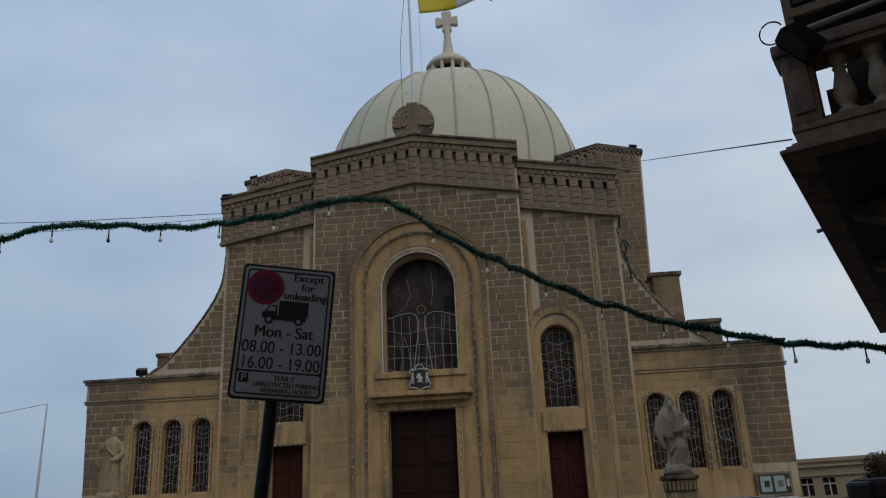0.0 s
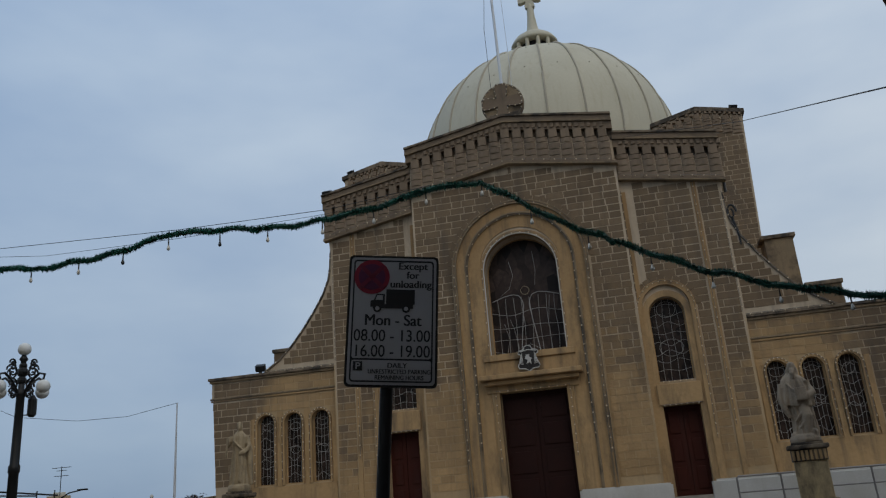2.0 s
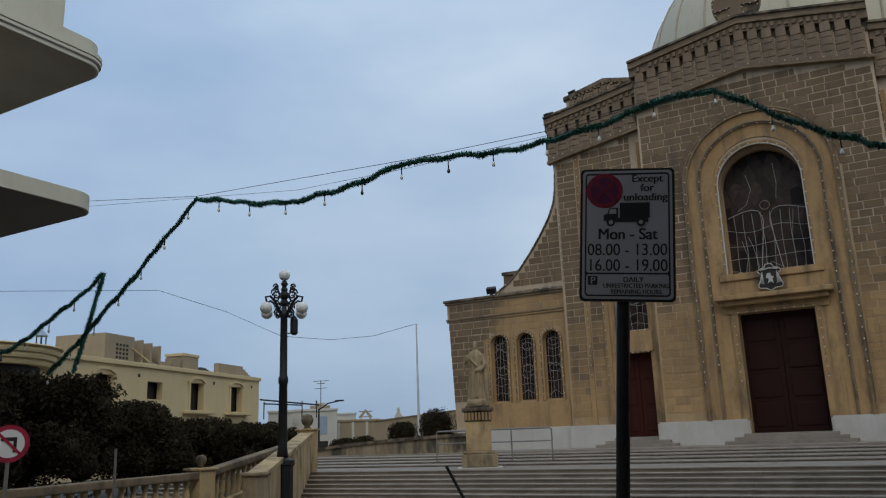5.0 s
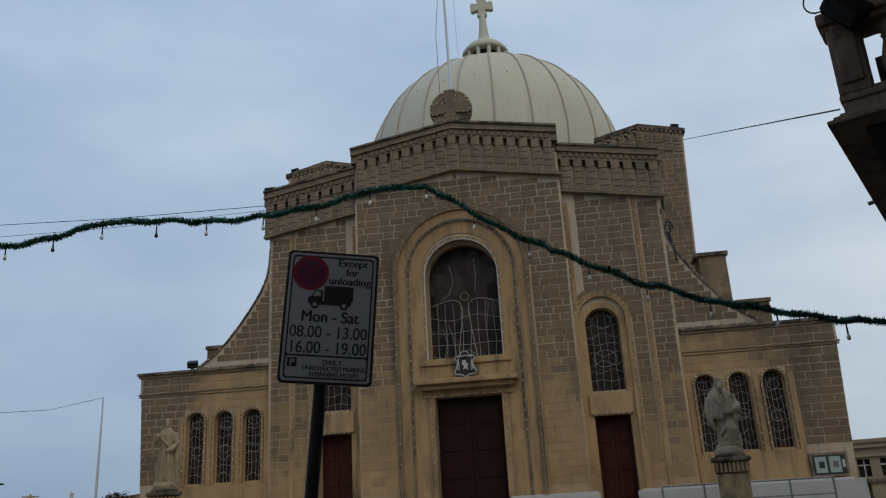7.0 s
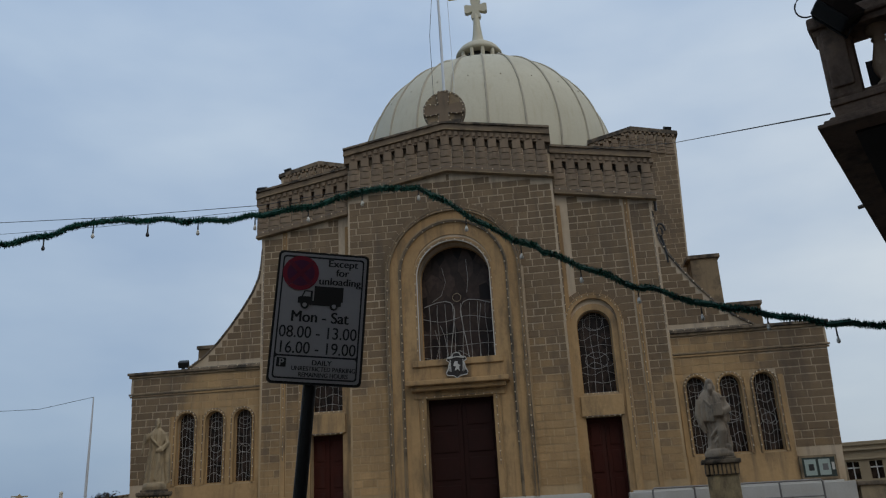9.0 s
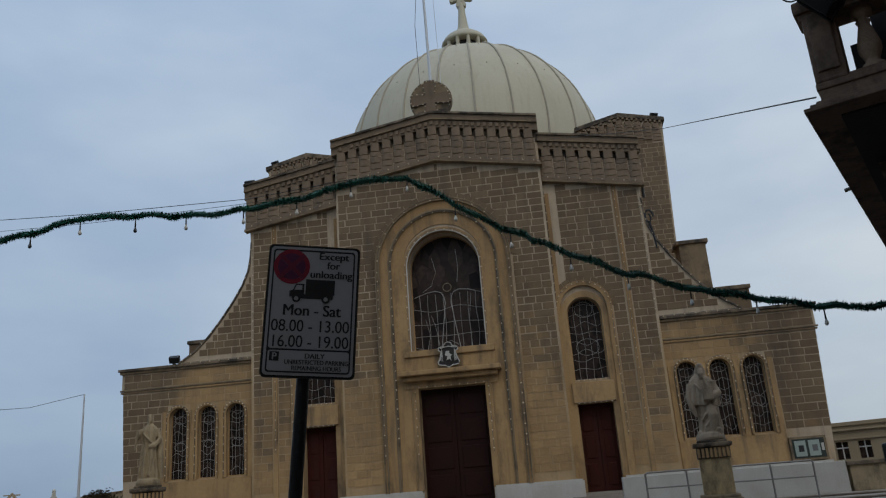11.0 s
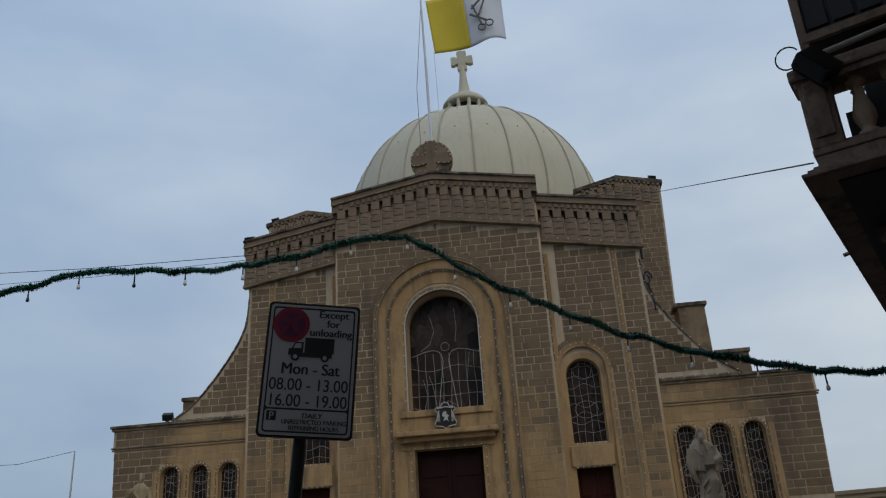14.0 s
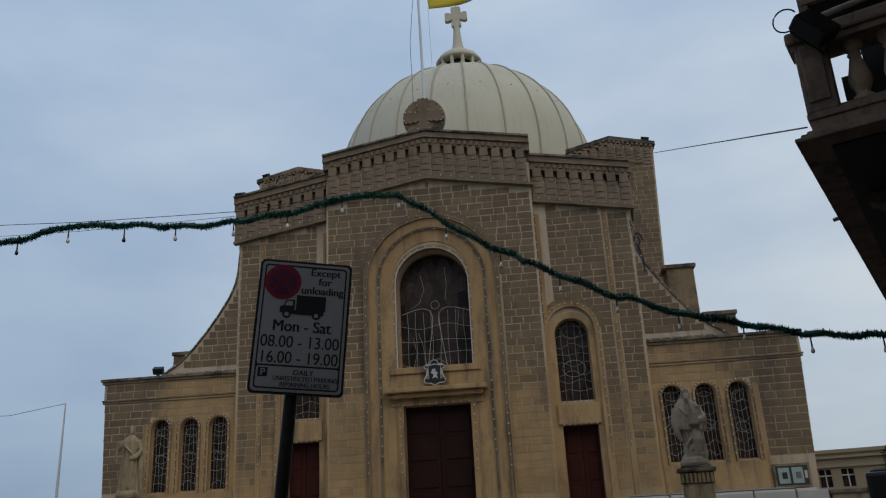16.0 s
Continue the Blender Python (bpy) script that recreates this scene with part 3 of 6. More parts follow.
door_leafs(0, 1.27, 5.53, 0.5, church)
for s in (-1, 1):
    door_leafs(s * 5.27, 0.65, 4.47, 0.72, church)
    part("side_arch_moulding", prism(bmesh.new(), [(x, z) for x, z in arch_band(s * 5.27, 0.88, 1.09, LAND, 8.08)], 0.14, 0.32), "stone", church)
    part("side_arch_moulding", prism(bmesh.new(), [(x, z) for x, z in arch_band(s * 5.27, 0.65, 0.88, LAND, 7.86)], 0.20, 0.32), "stone", church)
    part("overdoor_panel", one_box(s * 5.27 - 0.78, s * 5.27 + 0.78, 0.10, 0.5, 4.50, 5.25, bevel=0.03), "stone", church)
    # flat pilaster strips of cleaned stone
    for x0, x1 in ((4.26, 4.45), (6.95, 7.12)):
        part("pilaster_strip", one_box(min(s * x0, s * x1), max(s * x0, s * x1), 0.22, 0.3, LAND, 12.9), "stone", church)
    # limewashed plinths
    for x0, x1, y0, y1 in ((1.30, 4.52, -0.22, 0.4), (5.95, 8.1, 0.05, 0.5)):
        b = one_box(min(s * x0, s * x1), max(s * x0, s * x1), y0, y1, LAND - 0.4, 1.82)
        bmesh.ops.bevel(b, geom=b.edges[:], offset=0.06, segments=2, affect="EDGES")
        part("plinth", b, "plinth", church)
    part("wing_plinth", one_box(min(s * 8.1, s * 13.2), max(s * 8.1, s * 13.2), 0.3, 0.6, LAND - 0.6, 1.82, bevel=0.02), "plinth", church)
    # three tall wing windows between slender mullions
    for x in WING_X:
        part("window_surround", prism(bmesh.new(), arch_band(s * x, 0.38, 0.47, 2.9, 5.34, 12), 0.43, 0.55), "stone", church)
    part("window_apron", one_box(min(s * 8.1, s * 11.85), max(s * 8.1, s * 11.85), 0.47, 0.55, 1.82, 2.86), "stone", church)
    for x in (8.16, 9.355, 10.55, 11.75):
        part("mullion", one_box(s * x - 0.09, s * x + 0.09, 0.46, 0.55, 2.86, 5.6), "stone", church)
# steps up to the doors
for u, h in ((0, 1.5), (-5.27, 0.95), (5.27, 0.95)):
    for i in range(3):
        z1 = DOOR_Z - 0.015 - i * 0.12
        part("door_step", one_box(u - h - 0.28 * i, u + h + 0.28 * i, -0.35 - 0.3 * i if u == 0 else -0.1 - 0.3 * i, 0.62 if u == 0 else 0.8, z1 - 0.12, z1, bevel=0.012), "step", church)


def tracery_window(u, half, z0, spring, y, seed, parent, figure=False):
    """Dark glass with thin pale cames that wander round ovals, set in a frame."""
    w = part("window", prism(bmesh.new(), arch(u, half, z0, spring), y, y + 0.03), "great_glass" if figure else "glass", parent)
    rnd = random.Random(seed)
    top = spring + half
    r = 0.0078 if half < 1 else 0.010

    def inside(x, z):
        h = half - 0.02
        if z > spring:
            h = math.sqrt(max(0.0, half * half - (z - spring) ** 2)) - 0.02
        return max(u - h, min(u + h, x)), z

    cols = 4 if half < 1 else 8
    for i in range(1, cols + 1):
        x = u - half + 2 * half * i / (cols + 1)
        ph, am = rnd.uniform(0, 6), rnd.uniform(0.012, 0.03)
        pts = []
        for k in range(25):
            z = z0 + (top - 0.05 - z0) * k / 24
            if figure and z > z0 + (top - z0) * 0.5:
                break
            pts.append((*inside(x + am * math.sin(ph + 3.1 * z), z),))
        part("came", tube(bmesh.new(), [(a, y - 0.015, b) for a, b in pts], r, 4), "lead", w)
    rows_n = int((top - z0) / (0.36 if half < 1 else 0.62))
    for j in range(1, rows_n + 1):
        z = z0 + (top - z0) * j / (rows_n + 1)
        if figure and j > rows_n * 0.45:
            continue
        ph, am = rnd.uniform(0, 6), rnd.uniform(0.02, 0.10)
        z += rnd.uniform(-0.08, 0.08)
        part("came", tube(bmesh.new(), [(*(lambda q: (q[0], y - 0.018, q[1]))(inside(u + half * (k / 6 - 1), z + am * math.sin(ph + 2.2 * k / 3))),) for k in range(13)], r, 4), "lead", w)
    if not figure:
        for j in range(2):
            c = z0 + (top - z0) * (0.42 + 0.42 * j + rnd.uniform(-0.06, 0.06))
            rx, rz = half * rnd.uniform(0.5, 0.72), half * rnd.uniform(0.34, 0.5)
            part("oval", tube(bmesh.new(), [(*(lambda q: (q[0], y - 0.02, q[1]))(inside(u + rx * math.cos(t * math.pi / 8), c + rz * math.sin(t * math.pi / 8))),) for t in range(17)], r * 1.15, 4), "lead", w)
    part("window_frame", prism(bmesh.new(), arch(u, half, z0, spring) , y - 0.03, y + 0.02, [arch(u, half - 0.045, z0 + 0.045, spring)]), "lead" if figure is None else "stone", w)
    return w


for k, s in enumerate((-1, 1)):
    for j, x in enumerate(WING_X):
        tracery_window(s * x, 0.385, 2.92, 5.36, 0.72, 11 + 3 * k + j, church)
    tracery_window(s * 5.27, 0.65, 5.36, 7.88, 0.62, 21 + k, church)
big = tracery_window(0, 1.46, 7.0, 10.33, 0.86, 31, church, figure=True)
# robed outline drawn by the pale cames of the great window, and its paler panes
for s in (-1, 1):
    pts = [(s * 0.10 + s * 0.35 * min(1, max(0, (9.1 - z) / 2.0)) * 0.8, z) for z in (7.1, 7.5, 8.0, 8.5, 9.0)]
    pts += [(s * 0.14, 9.2), (s * 0.25, 9.42), (s * 0.48, 9.5), (s * 0.85, 9.46), (s * 1.35, 9.3)]
    part("robe_line", tube(bmesh.new(), [(x, 0.835, z) for x, z in pts], 0.0165, 5), "lead", big)
part("halo", tube(bmesh.new(), [(0.17 * math.cos(t * math.pi / 8), 0.835, 9.62 + 0.17 * math.sin(t * math.pi / 8)) for t in range(17)], 0.013, 5), "tan", big)
for pts in (((-0.42, 7.05), (-0.50, 7.6), (-0.58, 8.1), (-0.72, 8.5)), ((-0.95, 7.1), (-0.80, 7.7), (-0.95, 8.35)), ((-0.55, 10.9), (-0.42, 10.3), (-0.62, 9.75), (-1.0, 9.5)),
            ((0.45, 11.2), (0.50, 10.4), (0.42, 9.8)), ((0.85, 7.1), (0.80, 8.2), (0.95, 9.3)), ((-1.4, 7.25), (-0.8, 7.1), (-0.3, 7.25), (0.0, 7.45), (0.4, 7.2))):
    part("robe_line", tube(bmesh.new(), [(x, 0.838, z) for x, z in pts], 0.009, 5), "lead", big)

# coat of arms above the canopy
HALF_ARMS = [(0.0, 7.17), (0.12, 7.13), (0.16, 7.02), (0.35, 6.97), (0.38, 6.88), (0.27, 6.80), (0.33, 6.56), (0.41, 6.40), (0.37, 6.31), (0.14, 6.28), (0.0, 6.20)]
ARMS = HALF_ARMS + [(-x, z) for x, z in HALF_ARMS[-2:0:-1]]
arms = part("coat_of_arms", prism(bmesh.new(), ARMS, -0.36, -0.30), "gloom", church, "painted coat of arms with a tasselled hat")
part("edge", tube(bmesh.new(), [(x, -0.37, z) for x, z in ARMS + ARMS[:1]], 0.022, 6), "arms", arms)
part("hat_brim", tube(bmesh.new(), [(-0.30, -0.38, 6.94), (0, -0.385, 7.0), (0.30, -0.38, 6.94)], 0.022, 6), "arms", arms)
part("shield", prism(bmesh.new(), [(-0.19, 6.86), (-0.21, 6.52), (0, 6.36), (0.21, 6.52), (0.19, 6.86)], -0.385, -0.355), "gloom", arms)
part("emblem", prism(bmesh.new(), [(-0.08, 6.82), (-0.13, 6.66), (-0.03, 6.62), (-0.09, 6.46), (0.02, 6.52), (0.11, 6.44), (0.08, 6.61), (0.14, 6.66), (0.03, 6.74), (0.05, 6.82)], -0.40, -0.38), "arms", arms)
for s in (-1, 1):
    for j in range(4):
        part("tassel", tube(bmesh.new(), [(s * 0.24, -0.375, 6.90), (s * (0.22 + 0.035 * j), -0.375, 6.44 + 0.01 * j)], 0.009, 4), "arms", arms)

# round stone cross medallion on the apex
disc = part("medallion", lathe(bmesh.new(), [(0.90, -0.16), (0.92, 0), (0.90, 0.16)], 40), "string", church)
disc.matrix_basis = pose(0, 0.3, 17.72, 90)
part("medallion_foot", one_box(-0.72, 0.72, 0.05, 0.55, 16.75, 17.2, bevel=0.04), "coping", church)
def greek_cross(a, b, c):
    """Outline of a cross with arms of half width a, flaring to b, and length c."""
    one = [(a, a), (b, c * 0.8), (b * 0.8, c), (-b * 0.8, c), (-b, c * 0.8), (-a, a)]
    pts = []
    for k in range(4):
        t = radians(90 * k)
        pts += [(x * math.cos(t) - z * math.sin(t), x * math.sin(t) + z * math.cos(t)) for x, z in one[:5]]
    return pts


arm = part("cross_relief", prism(bmesh.new(), greek_cross(0.19, 0.26, 0.88), -0.27, -0.15), "corbel", church)
arm.matrix_basis = pose(0, 0.3, 17.72)

# dome with standing seams, lantern and cross
DX, DY, DZ, DR = 0.0, 25.0, 24.5, 9.42
SEG = 36
bm = bmesh.new()
lathe(bm, [(DR * math.cos(a), DZ + DR * math.sin(a)) for a in (radians(-12 + 96 * i / 26) for i in range(27))], SEG * 2, DX, DY)
dome = part("dome", bm, "dome", church, "pale cream painted dome", smooth=True)
for i in range(24):
    a = radians(-84.3 + 15 * i)
    pts = [(DX + (DR + 0.03) * math.cos(e) * math.cos(a), DY + (DR + 0.03) * math.cos(e) * math.sin(a), DZ + (DR + 0.03) * math.sin(e)) for e in (radians(-10 + 90 * k / 20) for k in range(21))]
    part("seam", tube(bmesh.new(), pts, 0.075, 5), "dome_rib", dome)
    for e in (28, 50):
        q = radians(e)
        p = (DX + DR * math.cos(q) * math.cos(a + 0.13), DY + DR * math.cos(q) * math.sin(a + 0.13), DZ + DR * math.sin(q))
        if math.sin(a) < 0.1:
            part("dome_hook", ball(bmesh.new(), p, 0.055, 6), "dome_rib", dome)
part("drum", lathe(bmesh.new(), [(9.2, 14), (9.2, 22.6), (9.6, 22.7), (9.6, 23.0), (9.25, 23.1)], 48, DX, DY), "stone", church)
lz = DZ + DR
# near-black core paints the gloom between the pale colonnettes
lantern = part("lantern", lathe(bmesh.new(), [(1.9, lz - 0.45), (1.9, lz - 0.1), (1.15, lz - 0.1), (1.15, lz + 1.4), (1.0, lz + 1.4)], 32, DX, DY), "gloom", church)
for i in range(12):
    a = 2 * math.pi * (i + 0.5) / 12
    part("colonnette", tube(bmesh.new(), [(DX + 1.6 * math.cos(a), DY + 1.6 * math.sin(a), lz - 0.3), (DX + 1.6 * math.cos(a), DY + 1.6 * math.sin(a), lz + 1.36)], 0.15, 8), "dome", lantern)
part("lantern_cap", lathe(bmesh.new(), [(1.0, lz + 1.30), (1.72, lz + 1.32), (1.84, lz + 1.40), (1.82, lz + 1.55), (1.55, lz + 1.95), (1.1, lz + 2.3), (0.66, lz + 2.5), (0.50, lz + 2.75), (0.40, lz + 3.3), (0.30, lz + 4.2), (0.24, lz + 5.2), (0.2, lz + 5.3)], 32, DX, DY), "dome", lantern, smooth=True)
cross = part("dome_cross", prism(bmesh.new(), greek_cross(0.27, 0.40, 0.90), -0.2, 0.2), "dome", lantern)
cross.matrix_basis = pose(DX, DY, lz + 5.83)
part("finial", tube(bmesh.new(), [(DX, DY, lz + 6.7), (DX, DY, lz + 7.2)], 0.03, 6), "iron", lantern)

# ---- steps and terrace ----
flight = [(27.6 - 1.16 * k, LAND - 0.066 * k) for k in range(5)] + [(20.55 - 0.36 * k, 0.64 - 0.105 * k) for k in range(8)]
terrace = thing("church_terrace", "grey limestone terrace and broad shallow steps before the church", "steps", kind="structure")
part("terrace_floor", one_box(-24, 15, 27.6, 45, GROUND - 0.3, LAND), "step", terrace)
for (y1, _), (y0, z) in zip(flight, flight[1:]):
    b = one_box(-23.0, 12.5, y0, y1 + 0.02, GROUND - 0.3, z - 0.035)
    part("riser", b, "step", terrace)
    n = 9
    for i in range(n):
        x0 = -23.0 + 35.5 * i / n
        part("tread", one_box(x0 + 0.006, x0 + 35.5 / n - 0.006, y0 - 0.03, y1 + 0.01, z - 0.035, z, bevel=0.01), "step", terrace)

# ---- pedestals and statues ----


def statue(kind):
    """A standing robed figure carved as one plain mesh: broad masses with deep folds."""
    bm = bmesh.new()

    def mass(prof, n=72, folds=9, depth=0.1, twist=2.0, hem=0.0):
        """Rings of (z, centre x, centre y, half width, half depth), folded round their edge."""
        rings = []
        for z, cx, cy, rx, ry in prof:
            ring = []
            for i in range(n):
                a = 2 * math.pi * i / n
                k = 1 + depth * math.sin(folds * a + twist * z) * abs(math.sin(0.5 * folds * a + z)) + 0.4 * depth * math.sin(2.3 * folds * a - 3 * z)
                ring.append(bm.verts.new((cx + rx * k * math.cos(a), cy + ry * k * math.sin(a), z - hem * math.cos(a + 0.6))))
            rings.append(ring)
        for a, b in zip(rings, rings[1:]):
            for i in range(n):
                bm.faces.new((a[i], a[(i + 1) % n], b[(i + 1) % n], b[i]))
        bm.faces.new(rings[0]), bm.faces.new(rings[-1])

    if kind == 1:
        mass([(0.02, 0.04, 0, 0.30, 0.26), (0.12, 0.05, 0, 0.31, 0.26), (0.35, 0.07, 0, 0.30, 0.24), (0.6, 0.05, 0, 0.30, 0.24), (0.9, 0.02, 0, 0.29, 0.23)], folds=10, depth=0.16, twist=5.0)
        tube(bm, [(0.10, -0.10, 0.85), (0.16, -0.24, 0.52), (0.10, -0.20, 0.10)], [0.15, 0.13, 0.10], 14)
        tube(bm, [(0.30, -0.12, 0.72), (0.06, -0.27, 0.60), (-0.16, -0.22, 0.40)], [0.04, 0.045, 0.03], 8)
        tube(bm, [(0.33, -0.10, 0.55), (0.12, -0.30, 0.42), (-0.06, -0.24, 0.24)], [0.035, 0.04, 0.03], 8)
        mass([(0.80, 0.0, 0, 0.42, 0.28), (0.88, 0.0, 0, 0.43, 0.30), (1.05, 0.0, 0, 0.42, 0.29), (1.25, 0.0, 0, 0.38, 0.27), (1.42, 0.0, 0.01, 0.33, 0.23), (1.52, 0.01, 0.01, 0.25, 0.18), (1.60, 0.01, 0.01, 0.14, 0.12)], folds=8, depth=0.09, twist=2.5, hem=0.05)
        tube(bm, [(-0.33, -0.05, 1.35), (-0.41, -0.10, 1.0), (-0.36, -0.16, 0.72), (-0.27, -0.16, 0.52)], [0.10, 0.11, 0.09, 0.05], 12)
        tube(bm, [(0.32, -0.05, 1.38), (0.40, -0.14, 1.08), (0.26, -0.32, 0.98), (0.06, -0.36, 1.04)], [0.10, 0.11, 0.09, 0.06], 12)
        box(bm, -0.02, 0.26, -0.42, -0.30, 0.90, 1.22)
        tube(bm, [(-0.22, -0.24, 1.36), (-0.05, -0.32, 1.16), (0.16, -0.32, 1.02)], [0.03, 0.035, 0.03], 8)
        ball(bm, (0.01, -0.05, 1.75), 0.125, 14, 1.2)
        tube(bm, [(0.0, 0.04, 1.84), (0.0, 0.07, 1.70), (0.0, 0.08, 1.52)], [0.10, 0.16, 0.17], 12)
        tube(bm, [(0.01, -0.14, 1.70), (0.01, -0.19, 1.58), (0.01, -0.20, 1.46)], [0.075, 0.085, 0.03], 10)
        for c, r in (((0.25, -0.14, 0.10), 0.13), ((-0.24, -0.12, 0.06), 0.11), ((0.30, 0.05, 0.22), 0.13)):
            ball(bm, c, r, 10)
    else:
        mass([(0.02, 0, 0, 0.33, 0.25), (0.10, 0, 0, 0.35, 0.26), (0.35, 0.0, 0, 0.32, 0.25), (0.65, 0.0, 0, 0.28, 0.22), (0.95, 0.01, 0, 0.23, 0.19), (1.08, 0.01, 0, 0.22, 0.18), (1.25, 0.0, 0, 0.26, 0.19), (1.42, 0.0, 0, 0.27, 0.18), (1.52, 0.0, 0, 0.18, 0.14), (1.60, 0, 0, 0.09, 0.09)], folds=9, depth=0.15, twist=1.2)
        tube(bm, [(0.22, 0.06, 1.46), (0.33, 0.06, 1.1), (0.36, 0.05, 0.6), (0.40, 0.05, 0.08)], [0.10, 0.12, 0.12, 0.09], 12)
        tube(bm, [(0.24, -0.04, 1.42), (0.36, -0.10, 1.14), (0.20, -0.25, 0.98), (0.02, -0.26, 0.94)], [0.09, 0.085, 0.075, 0.055], 12)
        tube(bm, [(0.10, -0.22, 0.98), (0.12, -0.25, 0.6), (0.05, -0.26, 0.15)], [0.05, 0.06, 0.04], 8)
        tube(bm, [(-0.24, -0.04, 1.42), (-0.40, -0.10, 1.20), (-0.36, -0.26, 1.26)], [0.09, 0.08, 0.06], 12)
        tube(bm, [(-0.44, -0.26, 0.86), (-0.38, -0.27, 1.2), (-0.36, -0.26, 1.42)], [0.03, 0.045, 0.055], 8)
        tube(bm, [(-0.2, -0.18, 1.34), (0.0, -0.24, 1.16), (0.22, -0.22, 1.0)], [0.03, 0.035, 0.03], 8)
        ball(bm, (0.0, -0.03, 1.74), 0.105, 14, 1.25)
        tube(bm, [(0, 0.02, 1.84), (0, 0.05, 1.72), (0, 0.05, 1.56)], [0.07, 0.11, 0.10], 10)
        tube(bm, [(0.0, -0.11, 1.68), (0.0, -0.14, 1.58)], [0.05, 0.02], 8)
    lathe(bm, [(0.40, -0.10), (0.41, -0.02), (0.38, 0.06), (0.33, 0.09)], 12)
    for v in bm.verts:
        v.co += 0.022 * noise.noise_vector(v.co * 7.0 + Vector((kind * 5.0, 0, 0)))
    return bm


for s in (-1, 1):
    px, py = AX + s * 7.55, 21.35
    ped = thing("statue_pedestal", "weathered limestone pedestal with a fluted capital", "pedestal", "statue pedestals", at=pose(px, py, 0.64, 0, 0, 28 if s < 0 else -8))
    part("slab", one_box(-0.66, 0.66, -0.6, 0.6, 0, 0.05, bevel=0.015), "plinth", ped)
    part("base", one_box(-0.52, 0.52, -0.5, 0.5, 0.05, 0.42, bevel=0.03), "statue", ped)
    part("base_moulding", one_box(-0.47, 0.47, -0.45, 0.45, 0.42, 0.5, bevel=0.03), "statue", ped)
    part("shaft", one_box(-0.37, 0.37, -0.37, 0.37, 0.5, 1.36, bevel=0.02), "balustrade", ped)
    part("capital", one_box(-0.40, 0.40, -0.40, 0.40, 1.36, 1.64, bevel=0.02), "coping", ped)
    for i in range(8):
        part("flute", one_box(-0.385 + 0.1 * i, -0.325 + 0.1 * i, -0.43, -0.395, 1.38, 1.61, bevel=0.01), "stone", ped)
    part("cornice", one_box(-0.47, 0.47, -0.47, 0.47, 1.64, 1.74, bevel=0.03), "coping", ped)
    part("top_block", one_box(-0.36, 0.36, -0.36, 0.36, 1.74, 1.80, bevel=0.02), "coping", ped)
    st = link("statue", statue(0 if s < 0 else 1), "statue" if s < 0 else "grey_statue", smooth=True)
    weld = st.modifiers.new("carve", "REMESH")
    weld.mode, weld.voxel_size, weld.use_smooth_shade = "VOXEL", 0.016, True
    st.matrix_basis = pose(px, py, 2.54, 0, 0, 20 if s < 0 else -10) @ Matrix.Diagonal((0.80 if s < 0 else 0.88, 0.9, 0.985, 1))
    tagged(st, "weathered limestone statue of a robed standing figure" if s < 0 else "grey weathered stone statue of a figure holding a book", "statue", "church statues")

# ---- parking sign ----
SP = polar(-16.95, 4.0)
sign = thing("parking_sign", "white metal parking sign on a leaning dark pole", "sign", at=pose(SP.x, SP.y, GROUND, 0, 0, 16.95) @ pose(-0.228, 0, 0, 0, 4.9, 0))
SZ0, SH, SW = 2.36, 0.69, 0.468
pole_x = -0.02
part("pole", tube(bmesh.new(), [(pole_x, 0.03, 0), (pole_x, 0.03, SZ0 + SH * 0.9)], 0.033, 16), "iron", sign)


def plate(x, z, w, h, r, y0, y1):
    lp = []
    for cx, cz, a0 in ((x + w / 2 - r, z + r, -90), (x + w / 2 - r, z + h - r, 0), (x - w / 2 + r, z + h - r, 90), (x - w / 2 + r, z + r, 180)):
        lp += [(cx + r * math.cos(radians(a0 + 15 * i)), cz + r * math.sin(radians(a0 + 15 * i))) for i in range(7)]
    return prism(bmesh.new(), lp, y0, y1)


board = part("board", plate(0, SZ0, SW, SH, 0.025, -0.012, 0.0), "iron", sign, "dark rimmed sign board")
face = part("face", plate(0, SZ0 + 0.012, SW - 0.024, SH - 0.024, 0.02, -0.0145, -0.012), "sign", board)
bord = plate(0, SZ0 + 0.025, SW - 0.05, SH - 0.05, 0.018, -0.0158, -0.0143)
part("border", bord, "black", board)
part("upper_field", plate(0, SZ0 + 0.145, SW - 0.066, SH - 0.18, 0.012, -0.0166, -0.0156), "sign", board)
part("lower_field", plate(0, SZ0 + 0.033, SW - 0.066, 0.103, 0.012, -0.0166, -0.0156), "sign", board)
c = (-0.113, SZ0 + SH - 0.118)
for r, mt, y in ((0.092, "red", -0.0180), (0.070, "blue", -0.0190)):
    o = part("roundel", lathe(bmesh.new(), [(r, -0.0008), (r, 0.0008)], 36), mt, board)
    o.matrix_basis = pose(c[0], y, c[1], 90)
for a in (45, 135):
    o = part("roundel_bar", one_box(-0.085, 0.085, -0.0012, 0.0012, -0.011, 0.011), "faded_red", board)
    o.matrix_basis = pose(c[0], -0.0205, c[1], 0, a)
